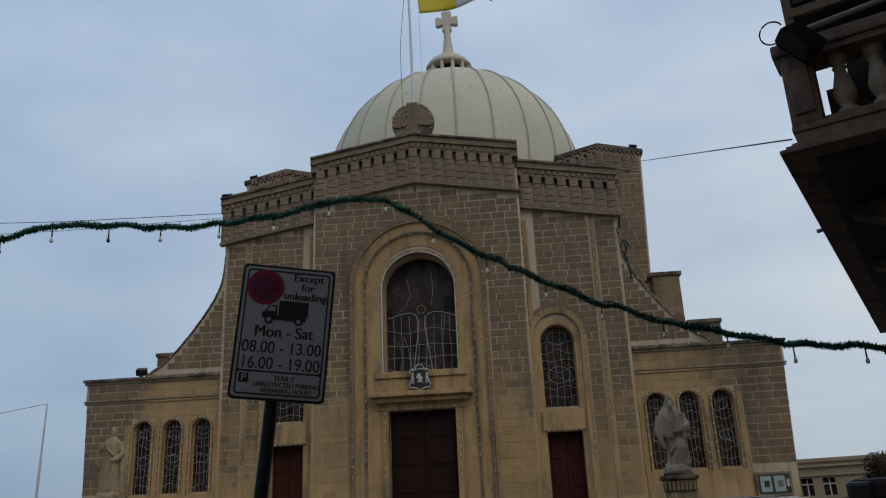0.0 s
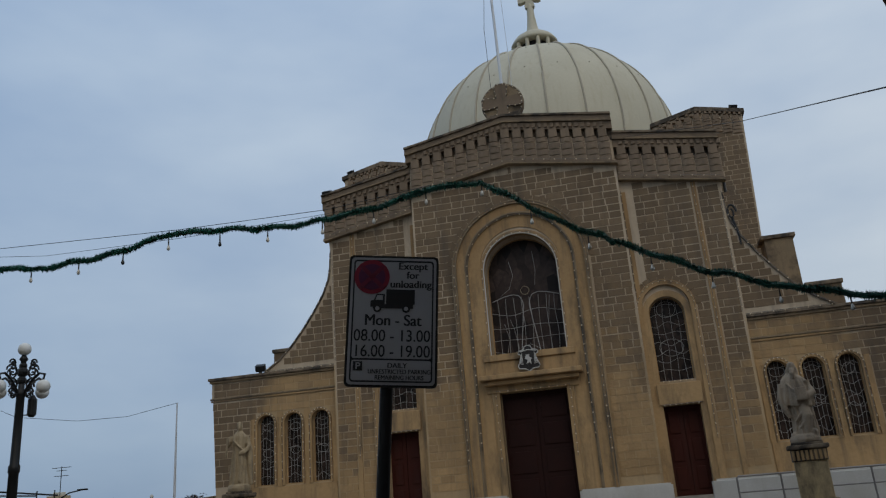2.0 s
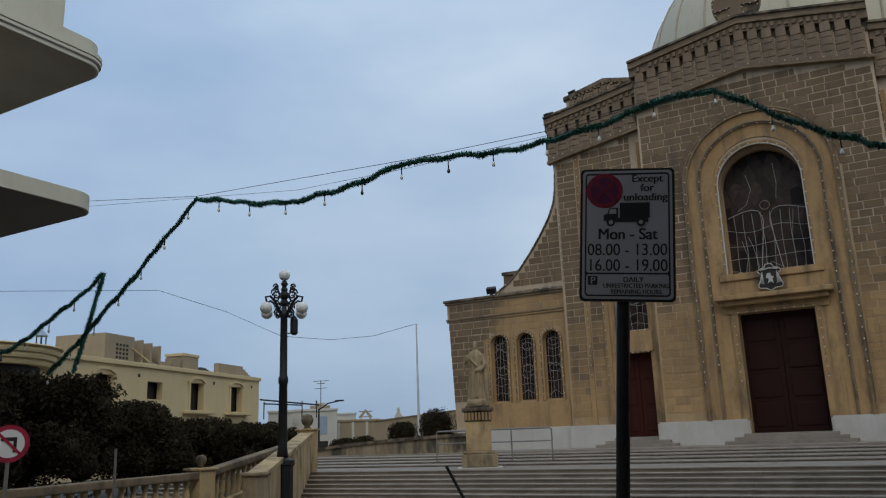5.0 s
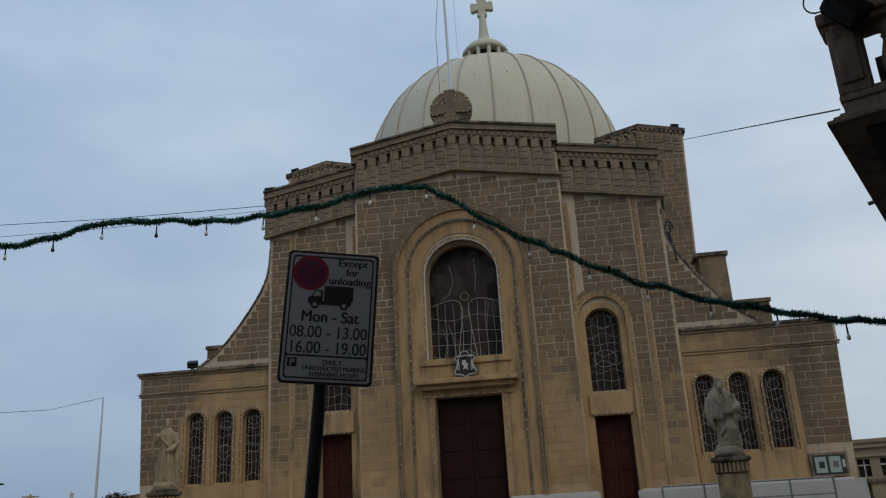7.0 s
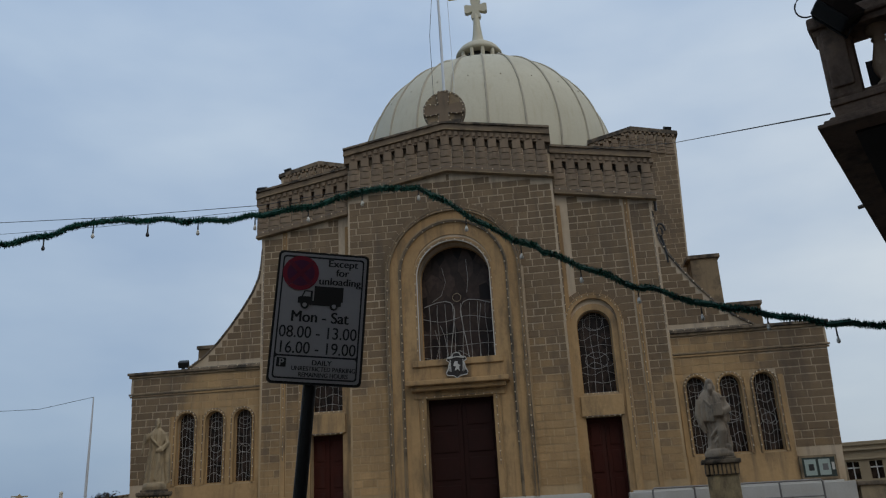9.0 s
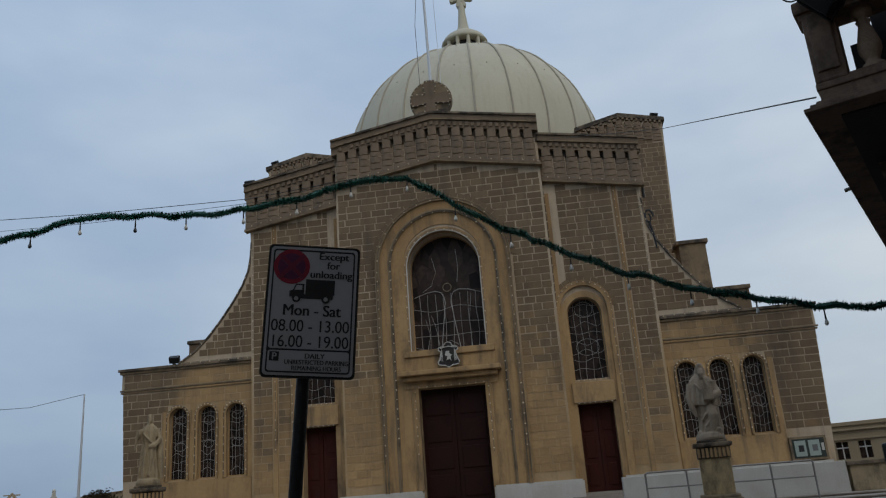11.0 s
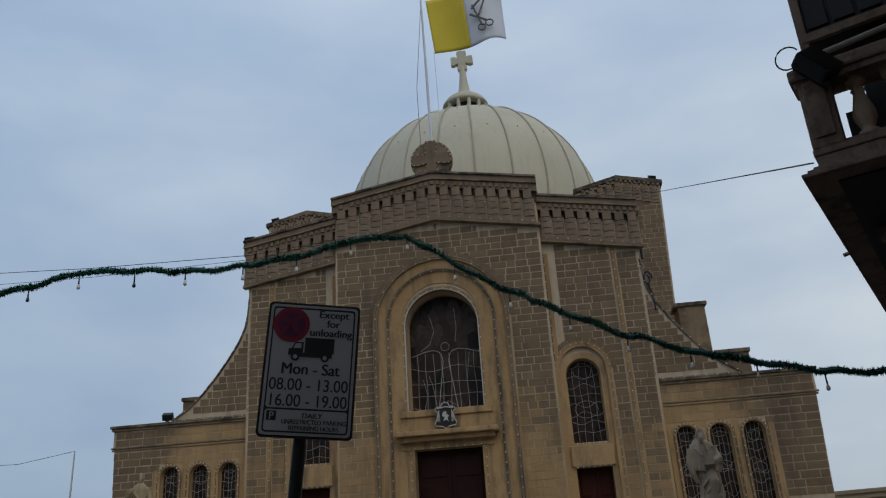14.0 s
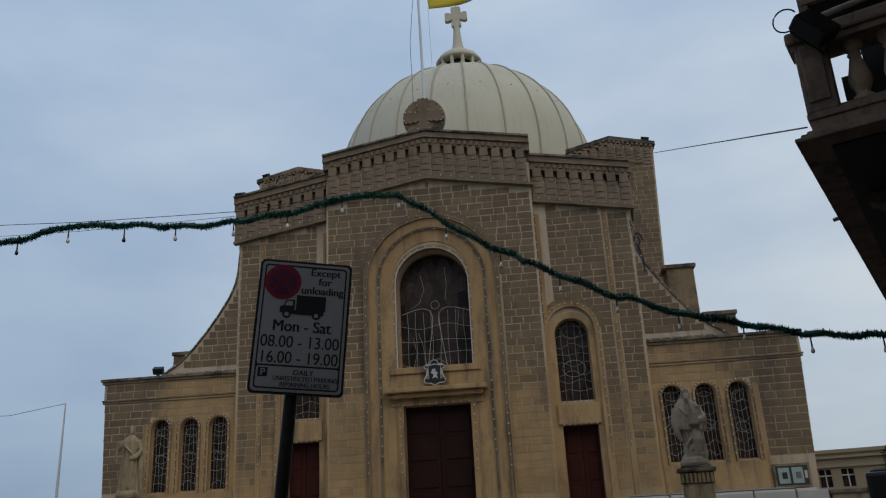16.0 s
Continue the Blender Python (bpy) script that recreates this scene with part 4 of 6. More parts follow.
for text, size, x, z, sq in (("Except", 0.055, 0.100, 0.616, 1.02), ("for", 0.055, 0.100, 0.567, 1.0), ("unloading", 0.055, 0.090, 0.518, 1.02),
                             ("Mon - Sat", 0.082, 0.002, 0.316, 0.91), ("08.00 - 13.00", 0.086, 0.000, 0.234, 0.86), ("16.00 - 19.00", 0.086, 0.000, 0.154, 0.86),
                             ("DAILY", 0.036, 0.03, 0.098, 1.0), ("UNRESTRICTED PARKING", 0.032, 0.042, 0.068, 0.86), ("REMAINING HOURS", 0.032, 0.042, 0.038, 0.86)):
    words(text, size, x, SZ0 + z, "black", board, y=-0.0176, squeeze=sq, bold=0.008 if "0" in text else 0.028)
part("parking_symbol", one_box(-0.192, -0.145, -0.0185, -0.0164, SZ0 + 0.082, SZ0 + 0.128), "black", board)
words("P", 0.05, -0.168, SZ0 + 0.088, "sign", board, y=-0.0192)
# lorry pictogram
zb, kk = SZ0 + 0.402, 0.86
for nm, lp in (("lorry_box", [(-0.042, 0.03), (0.13, 0.03), (0.13, 0.122), (-0.042, 0.122)]),
               ("lorry_cab", [(-0.135, 0.012), (-0.05, 0.012), (-0.05, 0.092), (-0.10, 0.092), (-0.115, 0.055), (-0.135, 0.048)]),
               ("lorry_chassis", [(-0.12, 0.004), (0.12, 0.004), (0.12, 0.03), (-0.12, 0.03)])):
    yy = {"lorry_box": -0.0182, "lorry_cab": -0.0186, "lorry_chassis": -0.0190}[nm]
    part(nm, prism(bmesh.new(), [(x * kk, zb + z * kk) for x, z in lp], yy, -0.0164), "black", board)
part("lorry_window", prism(bmesh.new(), [(x * kk, zb + z * kk) for x, z in ((-0.106, 0.055), (-0.062, 0.055), (-0.062, 0.084), (-0.095, 0.084))], -0.0196, -0.0188), "sign", board)
for x in (-0.08, 0.068):
    for r, mt, y in ((0.021, "black", -0.0200), (0.011, "sign", -0.0208)):
        o = part("lorry_wheel", lathe(bmesh.new(), [(r, -0.0006), (r, 0.0006)], 20), mt, board)
        o.matrix_basis = pose(x, y, zb + 0.002, 90)

# ---- garland across the street ----
GY = 12.0
HOOKS = ((-56.4, 4.7), (-47.7, 16.75), (-40.6, 16.75), (-32.1, 19.65), (-21.3, 20.55), (-13.2, 22.55), (-9.3, 22.55), (-0.1, 17.3), (7.3, 13.85), (12.4, 11.95), (18.3, 10.15), (28.0, 8.6))


def on_plane(az, el):
    return Vector((GY * math.tan(radians(az)), GY, 1.6 + GY / math.cos(radians(az)) * math.tan(radians(el))))


def tinsel_strand(hooks, seed, label):
    garland = thing("tinsel_garland", label, "garland", "street garlands")
    rope = []
    rnd = random.Random(seed)
    for (a, b) in zip(hooks, hooks[1:]):
        p, q = on_plane(*a), on_plane(*b)
        n = max(4, int((q - p).length / 0.10))
        sag = 0.018 * (q - p).length
        for i in range(n):
            f = i / n
            v = p.lerp(q, f)
            v.z -= 4 * sag * f * (1 - f) - 0.022 * math.sin(i * 0.8 + a[0]) - 0.02 * math.sin(i * 0.31 + 2 * a[0]) - rnd.uniform(-0.006, 0.006)
            rope.append(v)
    part("rope", tube(bmesh.new(), rope, [0.036 + 0.006 * math.sin(0.7 * j_) + rnd.uniform(-0.008, 0.008) for j_ in range(len(rope))], 7), "tinsel", garland)
    me_v, me_f = [], []
    for v, w in zip(rope, rope[1:]):
        full = 1.0 + 0.28 * noise.noise(v * 2.6) + 0.2 * noise.noise(v * 7.0)
        for k in range(110):
            a, f = rnd.uniform(0, 6.28), rnd.random()
            c0 = v.lerp(w, f)
            d = Vector((rnd.uniform(-0.4, 0.4), math.cos(a), math.sin(a))) * rnd.uniform(0.05, 0.088) * full
            s2 = Vector((rnd.uniform(-1, 1), rnd.uniform(-1, 1), rnd.uniform(-1, 1))) * 0.019
            i0 = len(me_v)
            me_v += [c0 - s2, c0 + s2, c0 + d + s2 * 0.4]
            me_f.append((i0, i0 + 1, i0 + 2))
    me = bpy.data.meshes.new("tinsel")
    me.from_pydata([tuple(v) for v in me_v], [], me_f)
    me.materials.append(M["tinsel"])
    tin = new("tinsel", me)
    tin.parent = garland
    tin["kind"] = "stuff"
    last = None
    for v in rope:
        if last is None or (v - last).length > 0.92:
            last = v
            hang = rnd.uniform(0.09, 0.15)
            dark = rnd.random() < 0.15
            cap = part("bulb_socket", tube(bmesh.new(), [(v.x, v.y, v.z - 0.02), (v.x, v.y, v.z - hang - 0.05)], [0.008, 0.014], 6), "iron", garland)
            part("bulb", lathe(bmesh.new(), [(0.012, v.z - hang - 0.045), (0.02, v.z - hang - 0.07), (0.031, v.z - hang - 0.105), (0.026, v.z - hang - 0.132), (0.008, v.z - hang - 0.145)], 10, v.x, v.y), "black" if dark else "bulb", cap, smooth=True)
    return garland


garland = tinsel_strand(HOOKS, 9, "dark green tinsel garland with clear bulbs strung over the street")
tinsel_strand(((-66, 3.0), (-58.6, 6.3), (-53.5, 11.3), (-55.0, 4.6)), 10, "dark green tinsel garland hanging from a wire beside the street")
part("hook_wire", tube(bmesh.new(), [on_plane(*h) for h in ((-62, 14.4), (-40.6, 17.6), (-32.1, 19.2), (-21.3, 21.0), (-13.2, 22.6))], 0.004, 4), "iron", garland)
part("hook_wire", tube(bmesh.new(), [on_plane(*h) for h in ((-62, 15.0), (-47.7, 16.9), (-32.1, 19.8), (-21.3, 21.3), (-13.2, 22.7))], 0.006, 4), "iron", garland)

# ---- balcony of the near house ----
BD, BH = 6.6, 2.74 + 1.6
bc = polar(20.2, BD)
AT_BALCONY = pose(bc.x, bc.y, 0, 0, 0, -26.7)
house_r = thing("balcony_house", "dark old town house with a stone balustrade balcony", "house", at=AT_BALCONY)
# local x runs from the outer edge towards the wall, y runs away along the street, z up
part("wall", one_box(1.35, 6.0, -9.0, 14.0, GROUND, 12.0), "balcony", house_r)
slab = part("balcony_slab", one_box(0, 1.4, 0, 9.0, BH, BH + 0.035, bevel=0.008), "balcony", house_r)
for o, z0, z1 in ((0.045, 0.035, 0.075), (0.09, 0.075, 0.11), (0.13, 0.11, 0.21), (0.115, 0.21, 0.27)):
    part("slab_moulding", one_box(o, 1.4, o, 8.9, BH + z0, BH + z1, bevel=0.012), "balcony", slab)
# near-black sheet paints the shade of the recessed underside
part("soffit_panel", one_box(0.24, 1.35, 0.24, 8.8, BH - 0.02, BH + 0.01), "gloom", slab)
for k in range(4):
    lp = [(1.38, BH - 0.7), (1.38, BH - 0.03), (0.35, BH - 0.03), (0.35, BH - 0.12), (0.8, BH - 0.3), (1.15, BH - 0.62)]
    part("bracket", prism(bmesh.new(), lp, 1.6 + 2.2 * k, 1.85 + 2.2 * k), "balcony", house_r)
pier = part("corner_pier", one_box(0.12, 0.37, 0.12, 0.40, BH + 0.27, BH + 0.98, bevel=0.02), "balcony", house_r)
part("pier_panel", one_box(0.16, 0.33, 0.10, 0.125, BH + 0.36, BH + 0.90, bevel=0.012), "balcony", pier)
bal_prof = [(0.085, 0), (0.085, 0.05), (0.05, 0.07), (0.06, 0.10), (0.09, 0.17), (0.092, 0.23), (0.06, 0.36), (0.045, 0.42), (0.06, 0.445), (0.04, 0.47), (0.08, 0.50), (0.085, 0.57)]
bal = part("baluster", lathe(bmesh.new(), bal_prof, 16), "baluster", house_r, smooth=True)
bal.matrix_basis = pose(0.555, 0.28, BH + 0.31)
for i in range(1, 4):
    piece(bal, pose(0.555 + 0.27 * i, 0.28, BH + 0.31), house_r)
part("bottom_rail", one_box(0.36, 1.38, 0.17, 0.40, BH + 0.26, BH + 0.315, bevel=0.008), "balcony", house_r)
part("top_rail", one_box(0.10, 1.38, 0.12, 0.45, BH + 0.87, BH + 0.93, bevel=0.01), "balcony", house_r)
part("top_rail", one_box(0.07, 1.38, 0.09, 0.48, BH + 0.93, BH + 1.05, bevel=0.025), "balcony", house_r)
part("drain_spout", tube(bmesh.new(), [(0.06, 2.45, BH + 0.06), (-0.06, 2.42, BH + 0.03)], 0.022, 8), "steel", slab)
part("gallery_rail", tube(bmesh.new(), [(0.30, 0.40, BH + 1.28), (1.38, 0.40, BH + 1.36)], 0.028, 8), "soffit", house_r)
part("gallery_post", one_box(0.20, 0.28, 0.50, 0.60, BH + 1.05, BH + 3.8, bevel=0.01), "balcony", house_r)
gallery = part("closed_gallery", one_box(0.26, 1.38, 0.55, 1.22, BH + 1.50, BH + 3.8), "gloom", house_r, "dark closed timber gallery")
part("gallery_beam", one_box(0.22, 1.38, 0.49, 0.545, BH + 1.50, BH + 1.59, bevel=0.008), "balcony", gallery)
for k in range(5):
    part("gallery_board", one_box(0.30 + 0.22 * k, 0.48 + 0.22 * k, 0.52, 0.547, BH + 1.64, BH + 3.5, bevel=0.008), "gloom", gallery)
# near-black boxes added to close the view behind the balusters
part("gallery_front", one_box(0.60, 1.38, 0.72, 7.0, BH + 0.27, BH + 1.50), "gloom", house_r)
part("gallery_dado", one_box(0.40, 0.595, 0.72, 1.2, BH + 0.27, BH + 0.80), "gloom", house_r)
flood = thing("floodlight", "black floodlight with a looped cable on the balcony corner", "lamp", at=AT_BALCONY @ pose(0.33, -0.02, BH + 0.94, -35, 52, 10))
part("housing", one_box(-0.17, 0.15, -0.08, 0.06, -0.12, 0.12, bevel=0.02), "iron", flood)
part("lens", one_box(-0.15, 0.13, -0.086, -0.078, -0.10, 0.10), "glass", flood)
part("bracket", tube(bmesh.new(), [(-0.18, 0, 0), (-0.18, 0.14, 0), (0.16, 0.14, 0), (0.16, 0, 0)], 0.012, 6), "iron", flood)
loop_ = thing("cable_loop", "black looped cable hanging off the balcony corner", "cable", at=AT_BALCONY @ pose(0.19, 0.02, BH + 1.13))
part("cable", tube(bmesh.new(), [(-0.07 + 0.10 * math.cos(0.5 + t * 0.36), 0.0, 0.11 * math.sin(0.5 + t * 0.36)) for t in range(17)] + [(0.12, 0.02, -0.06)], 0.007, 6), "iron", loop_)

# thin wire from the balcony to the church
wire = link("overhead_wire", tube(bmesh.new(), [polar(21.15, 6.9, 1.6 + 6.9 * math.tan(radians(23.37))), polar(10.42, 20, 1.6 + 20 * math.tan(radians(23.7))), polar(2.0, 30.0, 1.6 + 30.0 * math.tan(radians(24.3)))], 0.008, 5), "iron")
tagged(wire, "thin black overhead wire running to the church", "wire")

# ---- cream apartment house with rounded balconies ----
flats = thing("apartment_house", "cream rendered apartment house with rounded cantilevered balconies", "house")
part("wall", one_box(-24, -14.6, -14, 6.4, GROUND, 13.5), "flats", flats)


def rounded_slab(z0, z1, inset, x_out, y_out, mat, nm, parent):
    r = 0.55
    lp = [(-14.5, -14.0), (x_out - inset, -14.0)]
    lp += [(x_out - inset - r + r * math.cos(radians(9 * i)), y_out - inset - r + r * math.sin(radians(9 * i))) for i in range(11)]
    lp += [(-19.0, y_out - inset), (-19.0, 7.0)]
    b = prism(bmesh.new(), lp, z0, z1)
    for v in b.verts:
        v.co = (v.co.x, v.co.z, v.co.y)
    return part(nm, b, mat, parent)


for zb, hh in ((5.97, 0.30), (8.85, 0.26)):
    s_ = rounded_slab(zb, zb + hh, 0, -12.82, 9.33, "flats", "balcony_slab", flats)
    # thin darker sheet paints the shade under the slab
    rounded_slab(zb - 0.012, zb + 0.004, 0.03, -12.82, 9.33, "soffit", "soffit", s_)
    if zb > 8:
        # grooves between the lips carry their shade as a darker colour
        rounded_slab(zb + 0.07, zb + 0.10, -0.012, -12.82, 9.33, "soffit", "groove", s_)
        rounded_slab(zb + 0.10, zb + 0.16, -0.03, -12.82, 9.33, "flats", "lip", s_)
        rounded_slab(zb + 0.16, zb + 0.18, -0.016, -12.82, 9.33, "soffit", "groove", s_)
        rounded_slab(zb + 0.18, zb + hh, -0.04, -12.82, 9.33, "flats", "lip", s_)
        rounded_slab(zb + hh, zb + hh + 0.26, 0.03, -12.82, 9.33, "flats", "parapet_base", s_)
        part("parapet", one_box(-13.1, -12.88, -14, 8.3, zb + hh + 0.26, zb + hh + 0.85, bevel=0.02), "flats", s_)
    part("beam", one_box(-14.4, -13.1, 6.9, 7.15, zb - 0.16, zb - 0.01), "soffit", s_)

# ---- lamp post ----
LP = polar(-41.4, 21.0)
lamp = thing("street_lamp", "ornate black iron street lamp with white globes", "lamp post", at=pose(LP.x, LP.y, GROUND, 0, 0, 41))
part("pedestal", lathe(bmesh.new(), [(0.30, 0), (0.30, 0.15), (0.27, 0.2), (0.27, 1.15), (0.31, 1.2), (0.30, 1.3), (0.16, 1.36)], 8), "iron", lamp)
part("shaft", lathe(bmesh.new(), [(0.15, 1.36), (0.12, 1.6), (0.105, 3.2), (0.125, 3.22), (0.125, 3.35), (0.10, 3.4), (0.09, 4.9), (0.12, 4.95), (0.12, 5.05), (0.07, 5.1), (0.06, 5.75), (0.10, 5.8), (0.05, 5.9)], 12), "iron", lamp, smooth=True)
part("globe", ball(bmesh.new(), (0, 0, 6.05), 0.15, 18), "globe", lamp, smooth=True)
for i in range(4):
    a = radians(45 + 90 * i)
    d = Vector((math.cos(a), math.sin(a), 0))
    arm = part("arm", tube(bmesh.new(), [d * 0.08 + Vector((0, 0, 5.0)), d * 0.3 + Vector((0, 0, 5.28)), d * 0.5 + Vector((0, 0, 5.42)), d * 0.66 + Vector((0, 0, 5.38)), d * 0.62 + Vector((0, 0, 5.26))], 0.03, 6), "iron", lamp)
    for sc, zz in ((0.17, 5.5), (0.14, 5.2), (0.12, 5.0), (0.10, 5.68)):
        cc = d * (0.3 if zz > 5.3 else 0.24) + Vector((0, 0, zz))
        part("scroll", tube(bmesh.new(), [cc + sc * (1 - t / 22) * (d * math.cos(t * 0.5) + Vector((0, 0, math.sin(t * 0.5)))) for t in range(18)], 0.022, 5), "iron", arm)
    part("globe", ball(bmesh.new(), tuple(d * 0.64 + Vector((0, 0, 5.10))), 0.155, 16), "globe", lamp, smooth=True)
for z, r in ((5.3, 0.11), (5.5, 0.13), (5.65, 0.09)):
    part("ornament", ball(bmesh.new(), (0, 0, z), r, 8), "iron", lamp)
part("speaker", lathe(bmesh.new(), [(0.05, 4.45), (0.10, 4.5), (0.10, 4.85), (0.04, 4.95)], 10, 0.26, -0.02), "iron", lamp)
part("speaker_arm", tube(bmesh.new(), [(0.05, 0, 4.5), (0.26, -0.02, 4.5)], 0.015, 6), "iron", lamp)

# ---- stair balustrade on the left ----
P0, P1, P2 = polar(-39.7, 27.0, 0.78), polar(-46.75, 20.0, 0.05), polar(-58.5, 16.0, 0.02)
balu = thing("stair_balustrade", "honey limestone balustrade with ball finials beside the stairs", "balustrade")
bal2_mesh = None
for p, q in ((P0, P1), (P1, P2)):
    d = q - p
    n = max(2, int(d.length / 0.32))
    ang = math.degrees(math.atan2(d.y, d.x))
    tilt = -math.degrees(math.atan2(d.z, math.hypot(d.x, d.y)))
    L = d.length
    for nm, z0, z1, hw in (("base_rail", -0.9, 0.14, 0.19), ("top_rail", 0.78, 0.94, 0.17)):
        o = part(nm, one_box(0, L, -hw, hw, z0, z1, bevel=0.03), "string" if nm == "top_rail" else "balustrade", balu)
        o.matrix_basis = pose(p.x, p.y, p.z, 0, 0, ang) @ pose(0, 0, 0, 0, tilt, 0)
    for i in range(n):
        f = (i + 0.5) / n
        c = p.lerp(q, f)
        if bal2_mesh is None:
            bal2_mesh = part("baluster", lathe(bmesh.new(), [(0.08, 0.1), (0.08, 0.17), (0.05, 0.2), (0.095, 0.36), (0.07, 0.52), (0.045, 0.64), (0.08, 0.7), (0.08, 0.8)], 10), "balustrade", balu, smooth=True)
            bal2_mesh.matrix_basis = pose(*c)
        else:
            piece(bal2_mesh, pose(*c), balu)
for p, h, k in ((P0, 1.16, 1.0), (P1, 0.97, 0.62)):
    part("pier", one_box(p.x - 0.24, p.x + 0.24, p.y - 0.24, p.y + 0.24, GROUND, p.z + h, bevel=0.02), "balustrade", balu)
    part("pier_cap", one_box(p.x - 0.29, p.x + 0.29, p.y - 0.29, p.y + 0.29, p.z + h, p.z + h + 0.06, bevel=0.02), "balustrade", balu)
    zt = p.z + h + 0.06
    part("ball_finial", lathe(bmesh.new(), [(0.14 * k, zt), (0.08 * k, zt + 0.07 * k), (0.17 * k, zt + 0.15 * k), (0.21 * k, zt + 0.28 * k), (0.16 * k, zt + 0.42 * k), (0.04 * k, zt + 0.47 * k)], 14, p.x, p.y), "coping", balu, smooth=True)

# solid inclined parapet on the other side of the stair
S0 = polar(-43.2, 18.4, 0.96)
sw = thing("stair_parapet", "solid limestone stair parapet with a broad coping", "wall")
d = Vector((P0.x, P0.y, 1.90)) - S0
ang, tilt = math.degrees(math.atan2(d.y, d.x)), -math.degrees(math.atan2(d.z, math.hypot(d.x, d.y)))
for nm, z0, z1, hw, mt in (("body", -1.6, -0.12, 0.16, "balustrade"), ("coping", -0.12, 0.0, 0.22, "balustrade")):
    o = part(nm, one_box(0, d.length, -hw, hw, z0, z1, bevel=0.02), mt, sw)
    o.matrix_basis = pose(*S0, 0, 0, ang) @ pose(0, 0, 0, 0, tilt, 0)
part("pier", one_box(S0.x - 0.19, S0.x + 0.19, S0.y - 0.19, S0.y + 0.19, GROUND, 0.90, bevel=0.02), "statue", sw)
part("pier_cap", one_box(S0.x - 0.24, S0.x + 0.24, S0.y - 0.24, S0.y + 0.24, 0.90, 0.98, bevel=0.03), "statue", sw)

# side stair and parapet wall beyond
para = thing("parapet_wall", "stained limestone parapet wall sloping down from the church", "wall", kind="structure")
pts = [(-14.4, 1.72), (-15.5, 1.69), (-17.38, 1.63), (-19.16, 1.545), (-20.9, 1.44), (-22.65, 1.28), (-23.3, 1.2)]
for (x0, z0), (x1, z1) in zip(pts, pts[1:]):
    part("wall", prism(bmesh.new(), [(x0, GROUND), (x0, z0 - 0.12), (x1, z1 - 0.12), (x1, GROUND)], 27.75, 28.1), "parapet", para)
    part("coping", prism(bmesh.new(), [(x0, z0 - 0.12), (x0, z0), (x1, z1), (x1, z1 - 0.12)], 27.66, 28.18), "coping", para)


def railing(x0, x1, y, z0, z1, n, label):
    r = thing("pipe_railing", label, "railing", "ramp railings")
    part("top_rail", tube(bmesh.new(), [(x0, y, z1 - 0.06), (x0 + 0.05, y, z1), (x1 - 0.05, y, z1), (x1, y, z1 - 0.06)], 0.028, 8), "steel", r)
    part("mid_rail", tube(bmesh.new(), [(x0, y, (z0 + z1) / 2 + 0.1), (x1, y, (z0 + z1) / 2 + 0.1)], 0.02, 8), "steel", r)
    for i in range(n):
        x = x0 + (x1 - x0) * i / (n - 1)
        part("post", tube(bmesh.new(), [(x, y, z0), (x, y, z1 - 0.03)], 0.028, 8), "steel", r)
    return r


railing(-14.3, -10.05, 24.1, 0.75, 1.76, 4, "galvanised pipe railing beside the church ramp")
railing(2.4, 7.0, 24.1, 0.75, 1.80, 5, "pale pipe railing beside the church ramp")
ramp = link("ramp_wall", one_box(1.9, 8.55, 26.2, 26.6, GROUND, 1.74, bevel=0.02), "plinth")
tagged(ramp, "whitewashed low wall beside the church ramp", "wall", kind="structure")

board = thing("notice_board", "grey notice board with two pinned posters on the church wall", "notice board", at=pose(AX, FY, 0))
part("frame", one_box(11.85, 13.1, 0.36, 0.46, 1.86, 2.68, bevel=0.01), "string", board)
M["baize"] = grained("green_baize", (0.030, 0.042, 0.034), (0.020, 0.028, 0.024), 0.8, 4.0, 40.0, 0.1)
part("backing", one_box(11.93, 13.02, 0.352, 0.362, 1.94, 2.60), "baize", board)
part("notice", one_box(12.90, 12.99, 0.344, 0.35, 2.16, 2.42), "arms", board)
M["poster"] = grained("poster", (0.34, 0.40, 0.36), (0.26, 0.31, 0.28), 0.5, 4.0, 30.0, 0.02)
for x in (12.0, 12.47):
    p_ = part("poster", one_box(x, x + 0.38, 0.344, 0.35, 2.0, 2.54), "poster", board)
    part("picture_block", one_box(x + 0.12, x + 0.3, 0.34, 0.3435, 2.16, 2.38), "black" if x < 12.3 else "grey", p_)

# ---- flag and its pole ----
pole = thing("flagpole", "white flagpole with halyards on the church gable", "flagpole", at=pose(AX, FY + 0.75, 16.4))
part("pole", tube(bmesh.new(), [(0, 0, 0), (-0.05, 0, 6.0), (-0.12, 0, 10.6)], [0.07, 0.06, 0.045], 10), "mast", pole)
part("halyard", tube(bmesh.new(), [(-0.1, 0, 10.3), (-0.55, 0.1, 5.5), (-0.55, 0.5, 0.2)], 0.012, 4), "grey", pole)
part("halyard", tube(bmesh.new(), [(0.36, 0, 7.3), (0.42, 0.1, 3.0), (0.35, 0.2, 1.2)], 0.010, 4), "mast", pole)
flag = thing("flag", "yellow and white flag flying from the church flagpole", "flag")
FW, FH = 3.6, 3.1
